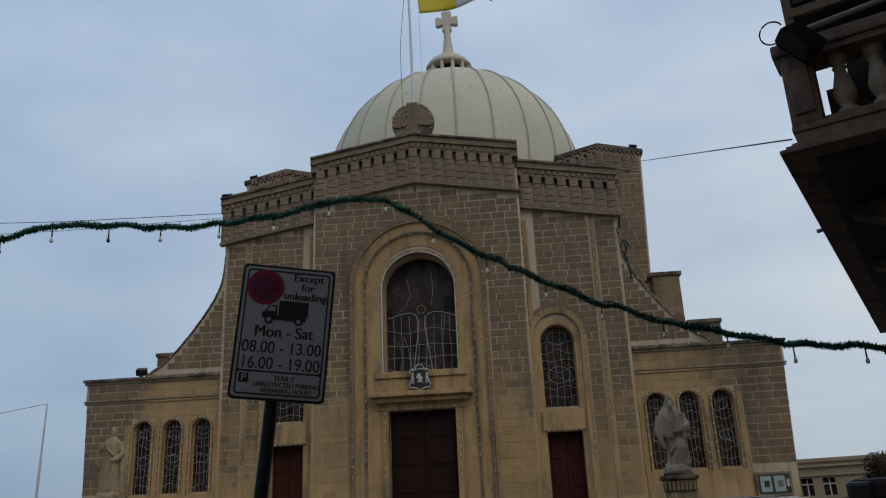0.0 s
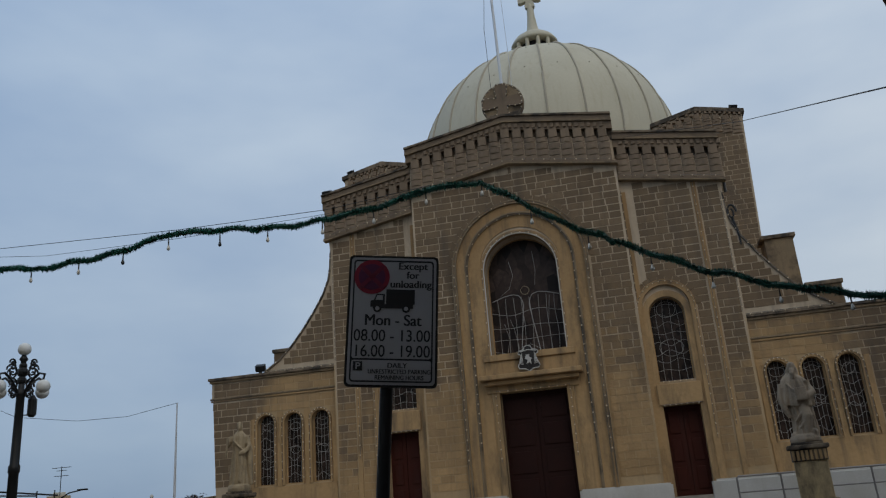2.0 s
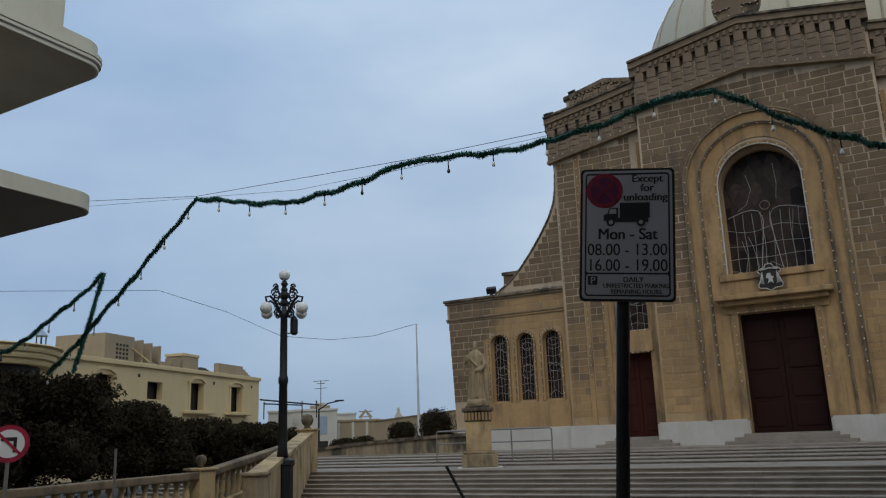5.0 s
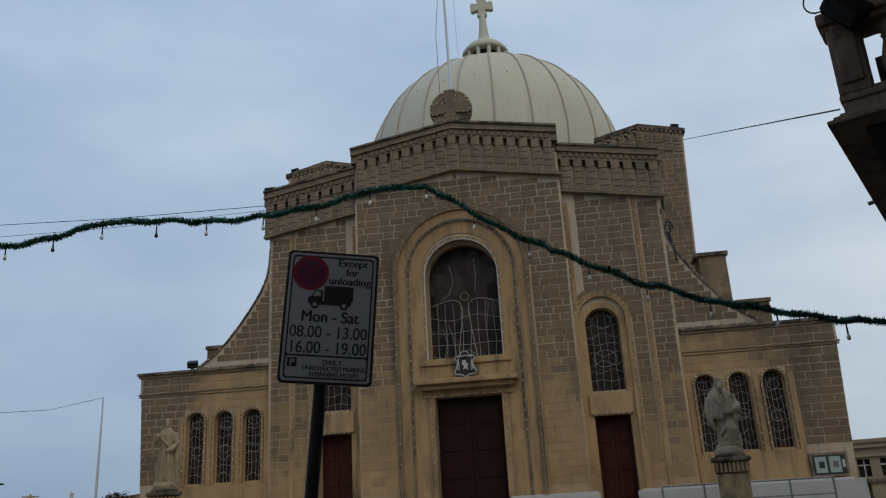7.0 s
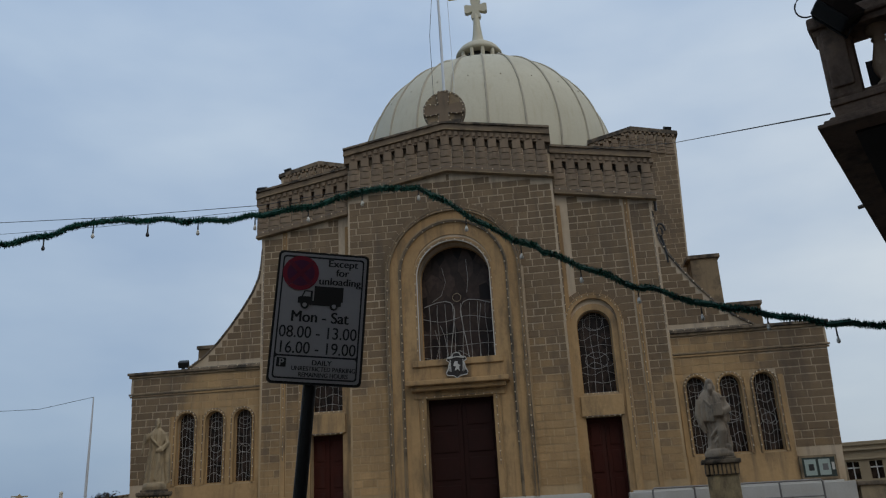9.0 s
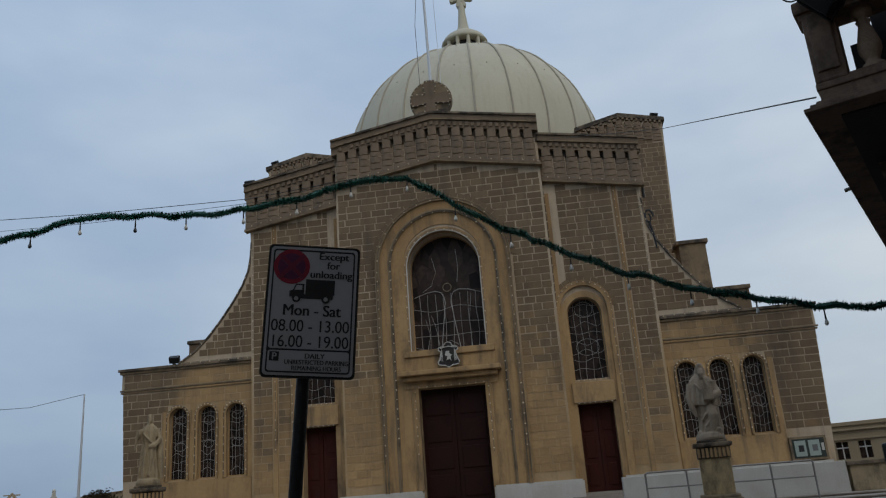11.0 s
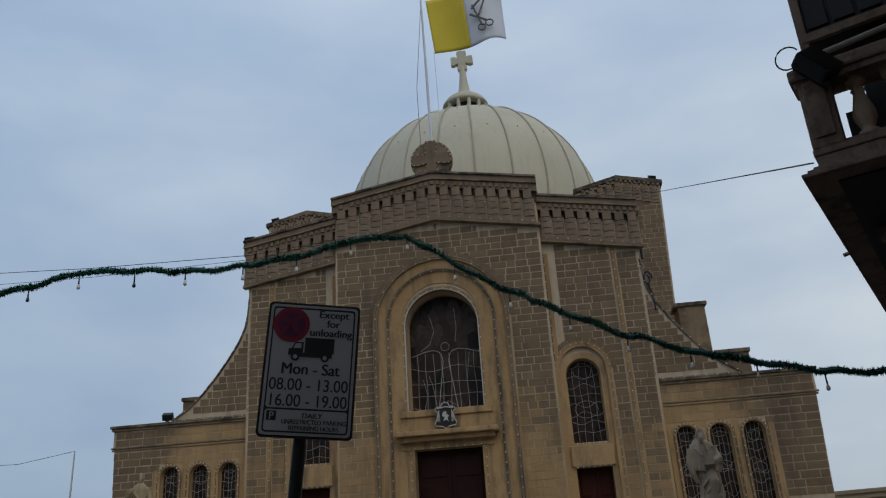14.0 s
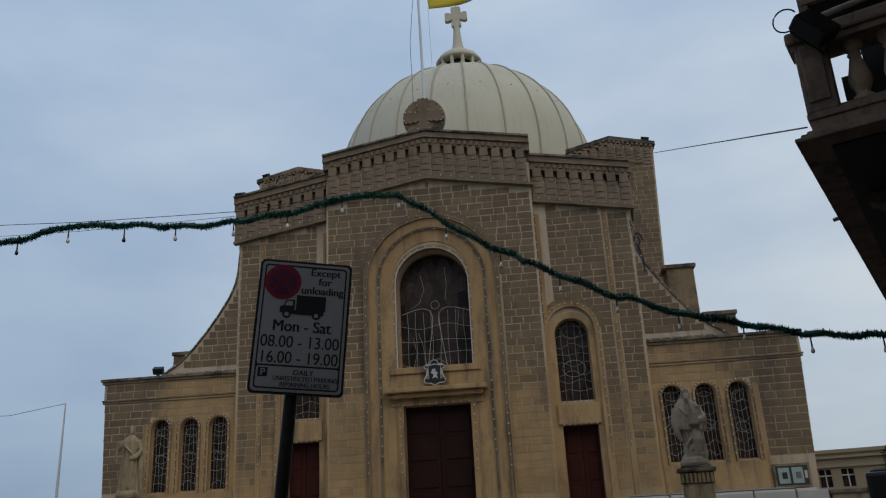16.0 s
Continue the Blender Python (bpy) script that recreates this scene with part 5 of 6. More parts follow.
for nm, a, b, mt in (("yellow_half", 0.0, 0.5, "yellow"), ("white_half", 0.5, 1.0, "flag_white")):
    bm = bmesh.new()
    grid = []
    for i in range(17):
        f = a + (b - a) * i / 16
        grid.append([])
        for j in range(15):
            h = j / 14
            x = AX + 0.40 - 0.30 * h + FW * f - 0.25 * f * f * (1 - h)
            y = FY + 0.75 + 0.28 * math.sin(6.5 * f + 1.3 * h) * (0.25 + f) - 0.3 * f
            z = 23.55 + FH * h + 0.03 * math.sin(3.4 * f) - 0.25 * f * f * h + 0.12 * math.sin(9 * f) * (1 - h) * f
            if f > 0.86 and h < 0.15:
                z += (f - 0.86) * 3.0 * (0.15 - h)
            grid[-1].append(bm.verts.new((x, y, z)))
    for i in range(16):
        for j in range(14):
            bm.faces.new((grid[i][j], grid[i + 1][j], grid[i + 1][j + 1], grid[i][j + 1]))
    half_ = part(nm, bm, mt, flag, smooth=True)
    sol = half_.modifiers.new("thick", "SOLIDIFY")
    sol.thickness = 0.012
    if mt == "flag_white":
        for cx, cz in ((0.56, 0.42), (0.92, 0.62)):
            part("emblem_ring", tube(bmesh.new(), [(AX + 0.4 + 1.75 + cx + 0.17 * math.cos(t * math.pi / 8), FY + 0.12, 23.8 + cz + 0.17 * math.sin(t * math.pi / 8)) for t in range(17)], 0.035, 5), "grey", half_)
        for q0, q1 in (((2.75, 0.52), (2.35, 1.7)), ((3.0, 0.75), (2.2, 1.2)), ((2.6, 1.1), (2.9, 1.9)), ((2.3, 1.5), (2.7, 1.95))):
            part("emblem_bar", tube(bmesh.new(), [(AX + q0[0], FY + 0.12, 23.8 + q0[1]), (AX + q1[0], FY + 0.12, 23.8 + q1[1])], 0.05, 5), "grey", half_)

# ---- slender mast, far wires ----
mp = polar(-31.86, 47)
mast = thing("mast", "thin pale mast standing behind the parapet", "mast")
part("pole", tube(bmesh.new(), [(mp.x, mp.y, GROUND), (mp.x, mp.y, 4.2), (mp.x, mp.y, 8.2)], [0.09, 0.07, 0.035], 8), "mast", mast)
w2 = link("telephone_wire", tube(bmesh.new(), [polar(a, 47, 1.6 + 47 * math.tan(radians(e))) for a, e in ((-60, 9.9), (-49.9, 10.4), (-45.3, 9.0), (-41.5, 7.3), (-38, 7.0), (-35, 7.2), (-31.86, 7.99))], 0.012, 4), "iron")
tagged(w2, "thin sagging dark telephone wire", "wire")

# ---- town house behind the hedge ----
A, B = Vector((-41.85, 30.2, 0)), Vector((-47.5, 51.0, 0))
A2 = A + (A - B) * 0.9
hang = math.degrees(math.atan2(B.y - A2.y, B.x - A2.x))
hl = (B - A2).length
town = thing("town_house", "cream limestone town house under construction, with dark empty windows", "house", at=pose(A2.x, A2.y, 0, 0, 0, hang))
# local x runs along the front, front faces local -y
WINS = [(hl - 3.8, 1.75, 4.1, 6.05), (hl - 9.5, 1.75, 4.1, 6.05), (hl - 14.6, 1.7, 4.7, 5.85), (hl - 19.8, 1.75, 4.1, 6.05), (hl - 27, 1.3, 4.15, 6.1)]
holes = []
for x, w, z0, z1 in WINS:
    holes.append([(x - w / 2, z0), (x + w / 2, z0), (x + w / 2, z1), (x - w / 2, z1)])
part("wall", prism(bmesh.new(), [(0, GROUND), (hl, GROUND), (hl, 6.7), (0, 6.7)], 0, 0.45, holes), "cream", town)
part("body", one_box(0, hl, 0.9, 11, GROUND, 6.6), "gloom", town)
part("end_wall", one_box(hl - 0.4, hl, 0.45, 11, GROUND, 6.6), "cream", town)
part("roof_slab", one_box(0, hl, 0.3, 11, 6.6, 6.72), "cream", town)
part("parapet_cornice", one_box(-0.05, hl + 0.05, -0.18, 0.5, 6.7, 7.0, bevel=0.04), "cream", town)
for x, w, z0, z1 in WINS:
    if z0 < 4.5:
        part("hood_mould", prism(bmesh.new(), [(x + p_, q_) for p_, q_ in [(-w / 2 - 0.3, z1 - 0.1), (-w / 2 - 0.3, z1 + 0.12), (-w / 4, z1 + 0.42), (w / 4, z1 + 0.42), (w / 2 + 0.3, z1 + 0.12), (w / 2 + 0.3, z1 - 0.1), (w / 2 + 0.12, z1 - 0.1), (w / 2 + 0.1, z1 + 0.04), (w / 4, z1 + 0.28), (-w / 4, z1 + 0.28), (-w / 2 - 0.1, z1 + 0.04), (-w / 2 - 0.12, z1 - 0.1)]], -0.12, 0.05), "cream", town)
        for k in (-1, 1):
            part("window_jamb", one_box(x + k * (w / 2 + 0.12) - 0.11, x + k * (w / 2 + 0.12) + 0.11, -0.07, 0.05, z0, z1), "cream", town)
        part("balcony_sill", one_box(x - w / 2 - 0.9, x + w / 2 + 0.9, -0.55, 0.0, z0 - 0.28, z0 - 0.06, bevel=0.04), "cream", town)
    # near-black panel stands in for the unlit room behind the opening
    part("dark_room", one_box(x - w / 2, x + w / 2, 0.6, 0.7, z0, z1), "gloom", town)
# unfinished storey on the roof
x0 = hl - 18.9
part("roof_room", one_box(x0, x0 + 2.7, 0.8, 4.5, 6.7, 8.75), "tan", town)
for i in range(4):
    part("roof_fin", one_box(x0 + 2.7 + i * 1.0, x0 + 2.95 + i * 1.0, 0.8, 3.6, 6.7, 8.75 - 0.1 * i), "tan", town)
    part("roof_infill", one_box(x0 + 2.95 + i * 1.0, x0 + 3.7 + i * 1.0, 2.6, 3.0, 6.7, 8.4 - 0.1 * i), "tan", town)
# holes are near-black plates on the face, their shade put in the colour
for i in range(4):
    for j in range(5):
        part("vent_hole", one_box(x0 + 1.1 + i * 0.34, x0 + 1.3 + i * 0.34, 0.785, 0.81, 6.95 + j * 0.27, 7.11 + j * 0.27), "gloom", town)
part("roof_block", one_box(hl - 10.5, hl - 8.5, 0.6, 2.0, 6.9, 8.15), "tan", town)
part("roof_block_cap", one_box(hl - 10.6, hl - 8.4, 0.55, 2.1, 8.0, 8.2, bevel=0.02), "cream", town)
part("tarpaulin", ball(bmesh.new(), (hl - 7.6, 1.0, 6.95), 0.75, 10, 0.6), "gloom", town, "dark crumpled tarpaulin")
for x0_, x1_, h_ in ((hl - 14.6, hl - 13.6, 7.25), (hl - 13.2, hl - 11.8, 7.4), (hl - 11.7, hl - 10.7, 7.75)):
    part("block_stack", one_box(x0_, x1_, 0.7, 1.3, 6.9, h_, bevel=0.03), "tan", town)
# these holes too are near-black plates that paint the shade inside
for x0_ in (hl - 1.3, hl - 7.2, hl - 16.4):
    part("putlog_hole", one_box(x0_ - 0.12, x0_ + 0.12, -0.012, 0.02, 6.05, 6.27), "gloom", town)
part("wall_prop", tube(bmesh.new(), [(hl - 16.2, 0.75, 8.0), (hl - 13.9, 0.75, 7.1)], 0.05, 6), "cream", town)
# bowed balcony with a heavy moulded edge at the near end, and a lantern on its roof
for z0_, z1_, rr, mt_ in ((6.55, 6.85, 4.2, "cream"), (6.25, 6.55, 4.05, "cream"), (5.95, 6.25, 3.85, "cream"), (6.85, 6.95, 4.35, "cream"), (3.6, 3.95, 4.1, "cream")):
    part("bowed_cornice", lathe(bmesh.new(), [(rr, z0_), (rr + 0.06, (z0_ + z1_) / 2), (rr, z1_)], 40, hl - 27.6, 2.2), mt_, town, smooth=False)
# near-black drum stands in for the shaded void below the bow
part("bowed_recess", lathe(bmesh.new(), [(3.3, 3.9), (3.3, 5.95)], 32, hl - 27.6, 2.2), "gloom", town)
cowl = part("roof_lantern", lathe(bmesh.new(), [(0.30, 7.9), (0.34, 7.95), (0.12, 8.2), (0.05, 8.3)], 8, hl - 24.2, 0.9), "shutter", town, "small blue-grey metal roof lantern")
for k in range(4):
    dx_, dy_ = 0.24 * math.cos(math.pi * (0.25 + 0.5 * k)), 0.24 * math.sin(math.pi * (0.25 + 0.5 * k))
    part("lantern_post", tube(bmesh.new(), [(hl - 24.2 + dx_, 0.9 + dy_, 6.7), (hl - 24.2 + dx_, 0.9 + dy_, 7.95)], 0.035, 6), "iron", cowl)
part("roof_deck", one_box(hl - 27.5, hl - 24.6, 0.2, 1.6, 7.0, 7.12, bevel=0.02), "gloom", town)
part("stepped_wall", one_box(hl - 5.6, hl - 1.7, 0.6, 1.0, 6.9, 7.85), "tan", town)
for i in range(4):
    part("stepped_wall", one_box(hl - 1.7 + 0.42 * i, hl - 1.28 + 0.42 * i, 0.6, 1.0, 6.9, 7.62 - 0.2 * i), "tan", town)

# ---- trimmed trees in front of it ----


def tree(name, x, y, h, wx, wy, seed, label, leaf=0.085, count=5200, base=GROUND):
    t = thing(name, label, "tree", "trees by the stairs", at=pose(x, y, base))
    rnd = random.Random(seed)
    part("trunk", tube(bmesh.new(), [(0, 0, 0), (0.05, 0, h * 0.3), (0, 0.05, h * 0.6)], [0.16, 0.12, 0.07], 8), "bark", t)
    for i in range(5):
        a = rnd.uniform(0, 6.28)
        part("limb", tube(bmesh.new(), [(0.03, 0, h * 0.3), (0.5 * wx * 0.5 * math.cos(a), 0.5 * wy * 0.5 * math.sin(a), h * rnd.uniform(0.5, 0.8))], [0.07, 0.02], 6), "bark", t)
    vs, fs = [], []
    lumps = []
    for _ in range(46):
        r_ = rnd.uniform(0.13, 0.24) * h
        lumps.append((rnd.uniform(-0.85, 0.85) * wx / 2, rnd.uniform(-0.85, 0.85) * wy / 2, min(rnd.uniform(0.3, 1.05) * h, h - r_ * rnd.uniform(0.9, 1.1)), r_))
    for k in range(count):
        cx, cy, cz, r = lumps[k % len(lumps)]
        d = Vector((rnd.gauss(0, 1), rnd.gauss(0, 1), rnd.gauss(0, 0.8))).normalized() * r * (1.06 - 0.5 * rnd.random() ** 2)
        c = Vector((cx, cy, cz)) + d
        if c.z < 0.25:
            continue
        u = Vector((rnd.uniform(-1, 1), rnd.uniform(-1, 1), rnd.uniform(-1, 1))).normalized()
        v = u.cross(Vector((rnd.uniform(-1, 1), rnd.uniform(-1, 1), rnd.uniform(-1, 1)))).normalized()
        i0 = len(vs)
        s_ = leaf * rnd.uniform(0.6, 1.3)
        vs += [tuple(c - u * s_), tuple(c + v * s_ * 0.45), tuple(c + u * s_), tuple(c - v * s_ * 0.45)]
        fs.append((i0, i0 + 1, i0 + 2, i0 + 3))
    # dense shaded heart of the crown
    bm = bmesh.new()
    for cx, cy, cz, r in lumps:
        bmesh.ops.create_icosphere(bm, subdivisions=2, radius=r * 0.52, matrix=Matrix.Translation((cx, cy, max(cz, r * 0.75))))
    part("crown_core", bm, "leaf", t)
    me = bpy.data.meshes.new("crown")
    me.from_pydata(vs, [], fs)
    me.materials.append(M["leaf"])
    o = new("crown", me)
    o.parent = t
    return t


for i, (az, d, el, wx) in enumerate(((-60.5, 26, 4.3, 5.0), (-57.5, 27, 4.7, 2.6), (-51.5, 31, 2.95, 1.5), (-48.3, 34, 1.75, 2.6), (-46.2, 36, 1.5, 2.4), (-44.7, 38, 1.35, 3.6), (-42.9, 42, 1.1, 1.8))):
    p = polar(az, d)
    tree("clipped_tree", p.x, p.y, 1.6 + d * math.tan(radians(el)) - GROUND, wx, 5.0, 40 + i, "dark green clipped tree in a dense row", leaf=0.075, count=34000)
for i, (az, d, el, wx) in enumerate(((-33.0, 42, 1.1, 0.8), (-30.6, 40, 1.9, 0.9), (-36.9, 40, 0.12, 1.2), (-35.7, 41, 0.2, 1.0))):
    p = polar(az, d)
    tree("shrub", p.x, p.y, 1.6 + d * math.tan(radians(el)) - GROUND, wx, 0.8, 60 + i, "small dark green shrub behind the parapet", leaf=0.06, count=9000)

# ---- far houses ----


def far_house(az0, az1, d, el, mat, label, wins=3, seed=0, xs=None):
    p, q = polar(az0, d), polar(az1, d)
    w = (q - p).length
    h = 1.6 + d * math.tan(radians(el))
    t = thing("far_house", label, "house", "far houses", at=pose(p.x, p.y, 0, 0, 0, math.degrees(math.atan2(q.y - p.y, q.x - p.x))))
    hs = []
    rnd = random.Random(seed)
    for i in range(wins):
        x, hw, wh_ = w * (i + 0.5) / wins, 0.5, 1.5
        zz = h - rnd.uniform(2.6, 3.0)
        if xs:
            x, hw, wh_, zz = xs[i], 0.33, 0.95, h - 1.82
        hs.append([(x - hw, zz), (x + hw, zz), (x + hw, zz + wh_), (x - hw, zz + wh_)])
    part("wall", prism(bmesh.new(), [(0, GROUND), (w, GROUND), (w, h), (0, h)], 0, 0.4, hs), mat, t)
    for lp in hs:
        wn_ = part("window", one_box(lp[0][0], lp[1][0], 0.25, 0.3, lp[0][1], lp[2][1]), "glass", t)
        part("window_bar", one_box((lp[0][0] + lp[1][0]) / 2 - 0.03, (lp[0][0] + lp[1][0]) / 2 + 0.03, 0.2, 0.25, lp[0][1], lp[2][1]), "white", wn_)
        part("window_bar", one_box(lp[0][0], lp[1][0], 0.2, 0.25, lp[0][1] + 0.62 * (lp[2][1] - lp[0][1]), lp[0][1] + 0.62 * (lp[2][1] - lp[0][1]) + 0.07), "white", wn_)
    part("body", one_box(0, w, 0.4, 9, GROUND, h - 0.05), mat, t)
    part("parapet", one_box(-0.1, w + 0.1, -0.12, 0.4, h, h + 0.22, bevel=0.03), mat, t)
    return t


far_house(-42.3, -40.6, 75, 2.0, "pale", "pale rendered far house with a roof frame", 0, 1)
white_house = far_house(-40.7, -37.57, 78, 2.05, "pale", "white far house with a flat roof", 0, 2)
part("shutter", one_box(2.6, 3.35, -0.03, 0.02, 2.2, 3.9, bevel=0.01), "shutter", white_house)
part("window", one_box(2.55, 3.4, -0.04, 0.02, 0.6, 1.6, bevel=0.01), "gloom", white_house)
part("roof_room", one_box(1.7, 3.6, 1.0, 3.0, 4.4, 4.95, bevel=0.02), "tan", white_house)
part("roof_tank", one_box(2.2, 3.2, 1.2, 2.2, 4.95, 5.25, bevel=0.03), "pale", white_house)
far_house(-37.9, -36.25, 95, 1.75, "pale", "pale far house with a low roof room", 0, 3)
tan_house = far_house(-37.57, -34.6, 82, 1.25, "tan", "tan limestone far house with flat pilasters", 0, 4)
for k in range(4):
    part("pilaster", one_box(0.05 + 1.4 * k, 0.30 + 1.4 * k, -0.09, 0.02, GROUND, 3.35), "pale", tan_house)
far_house(-34.7, -33.7, 88, 1.0, "pale", "small pale far house between walls", 0, 5)
bell = thing("bell_cote", "small stone bell cote with a pointed gable", "bell cote", at=pose(*polar(-35.58, 86), 0, 0, 35.6))
for k in (-1, 1):
    part("pier", one_box(k * 0.5 - 0.14, k * 0.5 + 0.14, -0.2, 0.2, 2.6, 3.95), "pale", bell)
part("gable", prism(bmesh.new(), [(-0.75, 3.9), (0.75, 3.9), (0.0, 4.75)], -0.25, 0.25, [[(-0.32, 4.0), (0.32, 4.0), (0.0, 4.4)]]), "tan", bell)
part("top_slab", one_box(-0.7, 0.7, -0.2, 0.2, 4.45, 4.55), "tan", bell)
gable_end = thing("curved_gable", "weathered stone gable with a curved outline and finial", "gable", at=pose(*polar(-33.26, 80), 0, 0, 33.3))
part("wall", prism(bmesh.new(), [(-0.8, GROUND), (0.8, GROUND), (0.8, 3.2), (0.45, 3.3), (0.38, 3.8), (0.18, 4.0), (0.14, 4.3), (-0.14, 4.3), (-0.18, 4.0), (-0.38, 3.8), (-0.45, 3.3), (-0.8, 3.2)], -0.2, 0.2), "pale", gable_end)
part("finial", ball(bmesh.new(), (0, 0, 4.42), 0.17, 10, 1.2), "pale", gable_end, smooth=True)
long_wall = thing("long_wall", "long buff stone wall rising towards the church", "wall", at=pose(*polar(-34.9, 58), 0, 0, math.degrees(math.atan2((polar(-28.5, 58) - polar(-34.9, 58)).y, (polar(-28.5, 58) - polar(-34.9, 58)).x))))
part("body", prism(bmesh.new(), [(0, GROUND), (6.5, GROUND), (6.5, 3.42), (0, 2.80)], 0, 0.4), "tan", long_wall)
part("coping", prism(bmesh.new(), [(0, 2.80), (6.5, 3.42), (6.5, 3.52), (0, 2.90)], -0.06, 0.46), "string", long_wall)
grey_post = link("bollard_post", tube(bmesh.new(), [(*polar(-52.1, 13.5).xy, GROUND), (*polar(-52.15, 13.5).xy, 1.58)], 0.02, 8), "steel")
tagged(grey_post, "thin grey metal post before the balustrade", "post")
corner_house = far_house(17.0, 34.0, 52, 2.35, "tan", "buff far house with a moulded parapet and white-framed windows", 8, 6, xs=(0.97, 2.15, 4.4, 5.6, 7.8, 9.0, 11.2, 12.4))
part("string_course", one_box(-0.08, 15.3, -0.10, 0.02, 2.96, 3.06, bevel=0.02), "tan", corner_house)
part("cornice", one_box(-0.08, 15.3, -0.16, 0.02, 3.46, 3.56, bevel=0.02), "tan", corner_house)
gp = thing("gate_wall", "stained limestone gate wall with a dark weathered coping", "wall", at=pose(8.64, 26.2, GROUND))
part("body", one_box(0, 3.4, 0, 0.4, 0, 1.74, bevel=0.02), "statue", gp)
part("coping", one_box(-0.08, 3.48, -0.08, 0.48, 1.74, 1.86, bevel=0.02), "coping", gp)
part_house = far_house(-75, -60, 60, 7.0, "cream", "cream house beyond the trees", 5, 7)

# pergola frame, aerials and small street lamp among the far roofs
perg = thing("roof_frame", "dark metal pergola frame on a far roof", "pergola")
for a in (-42.6, -41.4, -40.0, -39.0):
    p = polar(a, 72)
    part("post", tube(bmesh.new(), [(p.x, p.y, 3.6), (p.x, p.y, 5.1)], 0.05, 5), "iron", perg)
p, q = polar(-42.9, 72, 5.3), polar(-38.8, 72, 4.7)
part("beam", tube(bmesh.new(), [p, q], 0.07, 5), "iron", perg)
part("beam", tube(bmesh.new(), [polar(-42.6, 73.5, 5.0), polar(-40.0, 73.5, 4.8)], 0.06, 5), "iron", perg)
aer = thing("roof_aerial", "thin television aerial on a far roof", "aerial")
p = polar(-38.7, 79)
part("pole", tube(bmesh.new(), [(p.x, p.y, 4.6), (p.x, p.y, 7.4)], 0.035, 5), "iron", aer)
for z, w in ((7.3, 0.95), (7.05, 0.5), (6.6, 0.75)):
    part("element", tube(bmesh.new(), [(p.x - w, p.y, z), (p.x + w, p.y, z)], 0.026, 4), "iron", aer)
sl = thing("street_light", "small dark arm street light beyond the stairs", "street lamp")
p = polar(-38.85, 62)
part("pole", tube(bmesh.new(), [(p.x, p.y, GROUND), (p.x, p.y, 4.0)], [0.09, 0.06], 6), "iron", sl)
part("arm", tube(bmesh.new(), [(p.x, p.y, 3.9), (p.x + 0.9, p.y, 4.35), (p.x + 1.9, p.y, 4.48)], 0.05, 6), "iron", sl)
part("head", one_box(p.x + 1.6, p.x + 2.3, p.y - 0.12, p.y + 0.12, 4.44, 4.55, bevel=0.03), "iron", sl)
# round no-turn road sign
p = polar(-58.3, 15.0)
rs = thing("road_sign", "round red and white traffic sign with a black arrow", "sign", at=pose(p.x, p.y, 0.06, 0, 0, 58.3))
part("pole", tube(bmesh.new(), [(0, 0.03, GROUND - 0.06), (0, 0.03, 1.95)], 0.03, 8), "steel", rs)
for r, mt, y in ((0.30, "red", 0.0), (0.225, "white", -0.006)):
    o = part("disc", lathe(bmesh.new(), [(r, -0.004), (r, 0.004)], 32), mt, rs)
    o.matrix_basis = pose(0, y, 1.66, 90)
part("arrow", prism(bmesh.new(), [(-0.12, 1.70), (0.06, 1.70), (0.06, 1.52), (0.11, 1.52), (0.11, 1.76), (-0.12, 1.76)], -0.016, -0.009), "black", rs)
slash = part("slash", one_box(-0.235, 0.235, -0.020, -0.016, -0.022, 0.022), "red", rs)
slash.matrix_basis = pose(0, 0, 1.66, 0, 45)

# ---- parked van and a bush by the far house ----
M["van_red"] = grained("dark_red_paint", (0.034, 0.005, 0.006), (0.024, 0.004, 0.005), 0.7, 2.0, 40.0, 0.02)
vp = polar(24.4, 12.4)
van = thing("parked_van", "dark red parked van with a black tailgate corner", "van", at=pose(vp.x, vp.y, GROUND, 0, 0, -24))
part("body", one_box(-0.86, 0.9, 0, 4.4, 0.35, 2.04, bevel=0.09), "van_red", van)
part("corner_trim", one_box(-0.90, -0.58, -0.05, 0.5, 0.5, 2.0, bevel=0.05), "black", van)
part("rear_window", one_box(-0.6, 0.6, -0.012, 0.02, 1.25, 1.8, bevel=0.004), "glass", van)
part("bumper", one_box(-0.9, 0.92, -0.12, 0.05, 0.35, 0.6, bevel=0.04), "black", van)
for x in (-0.82, 0.82):
    for y in (0.8, 3.5):
        wh = part("wheel", lathe(bmesh.new(), [(0.2, -0.1), (0.32, -0.09), (0.34, 0), (0.32, 0.09), (0.2, 0.1)], 20), "black", van)
        wh.matrix_basis = pose(x, y, 0.34, 0, 90)
bp = polar(24.5, 44)
tree("bush", bp.x, bp.y, 3.8, 4.2, 3.0, 90, "dark bush standing before the far cream house", leaf=0.07, count=26000)


# ---- small fittings on the church roof ----
for u, y, z, a in ((11.25, 12.5, 21.22, 20), (-11.25, 12.5, 21.22, -20), (-11.45, 0.6, 7.47, 10), (-8.1, 0.3, 14.72, 0)):
    fl = thing("roof_floodlight", "small dark floodlight fixed on the church parapet", "lamp", "roof floodlights", at=pose(AX + u, FY + y, z, 0, 0, a))
    part("foot", one_box(-0.06, 0.06, -0.06, 0.06, 0, 0.14), "iron", fl)
    hd_ = part("head", one_box(-0.2, 0.2, -0.14, 0.14, -0.13, 0.13, bevel=0.03), "iron", fl)
    hd_.matrix_basis = pose(0, 0, 0.26, 30)
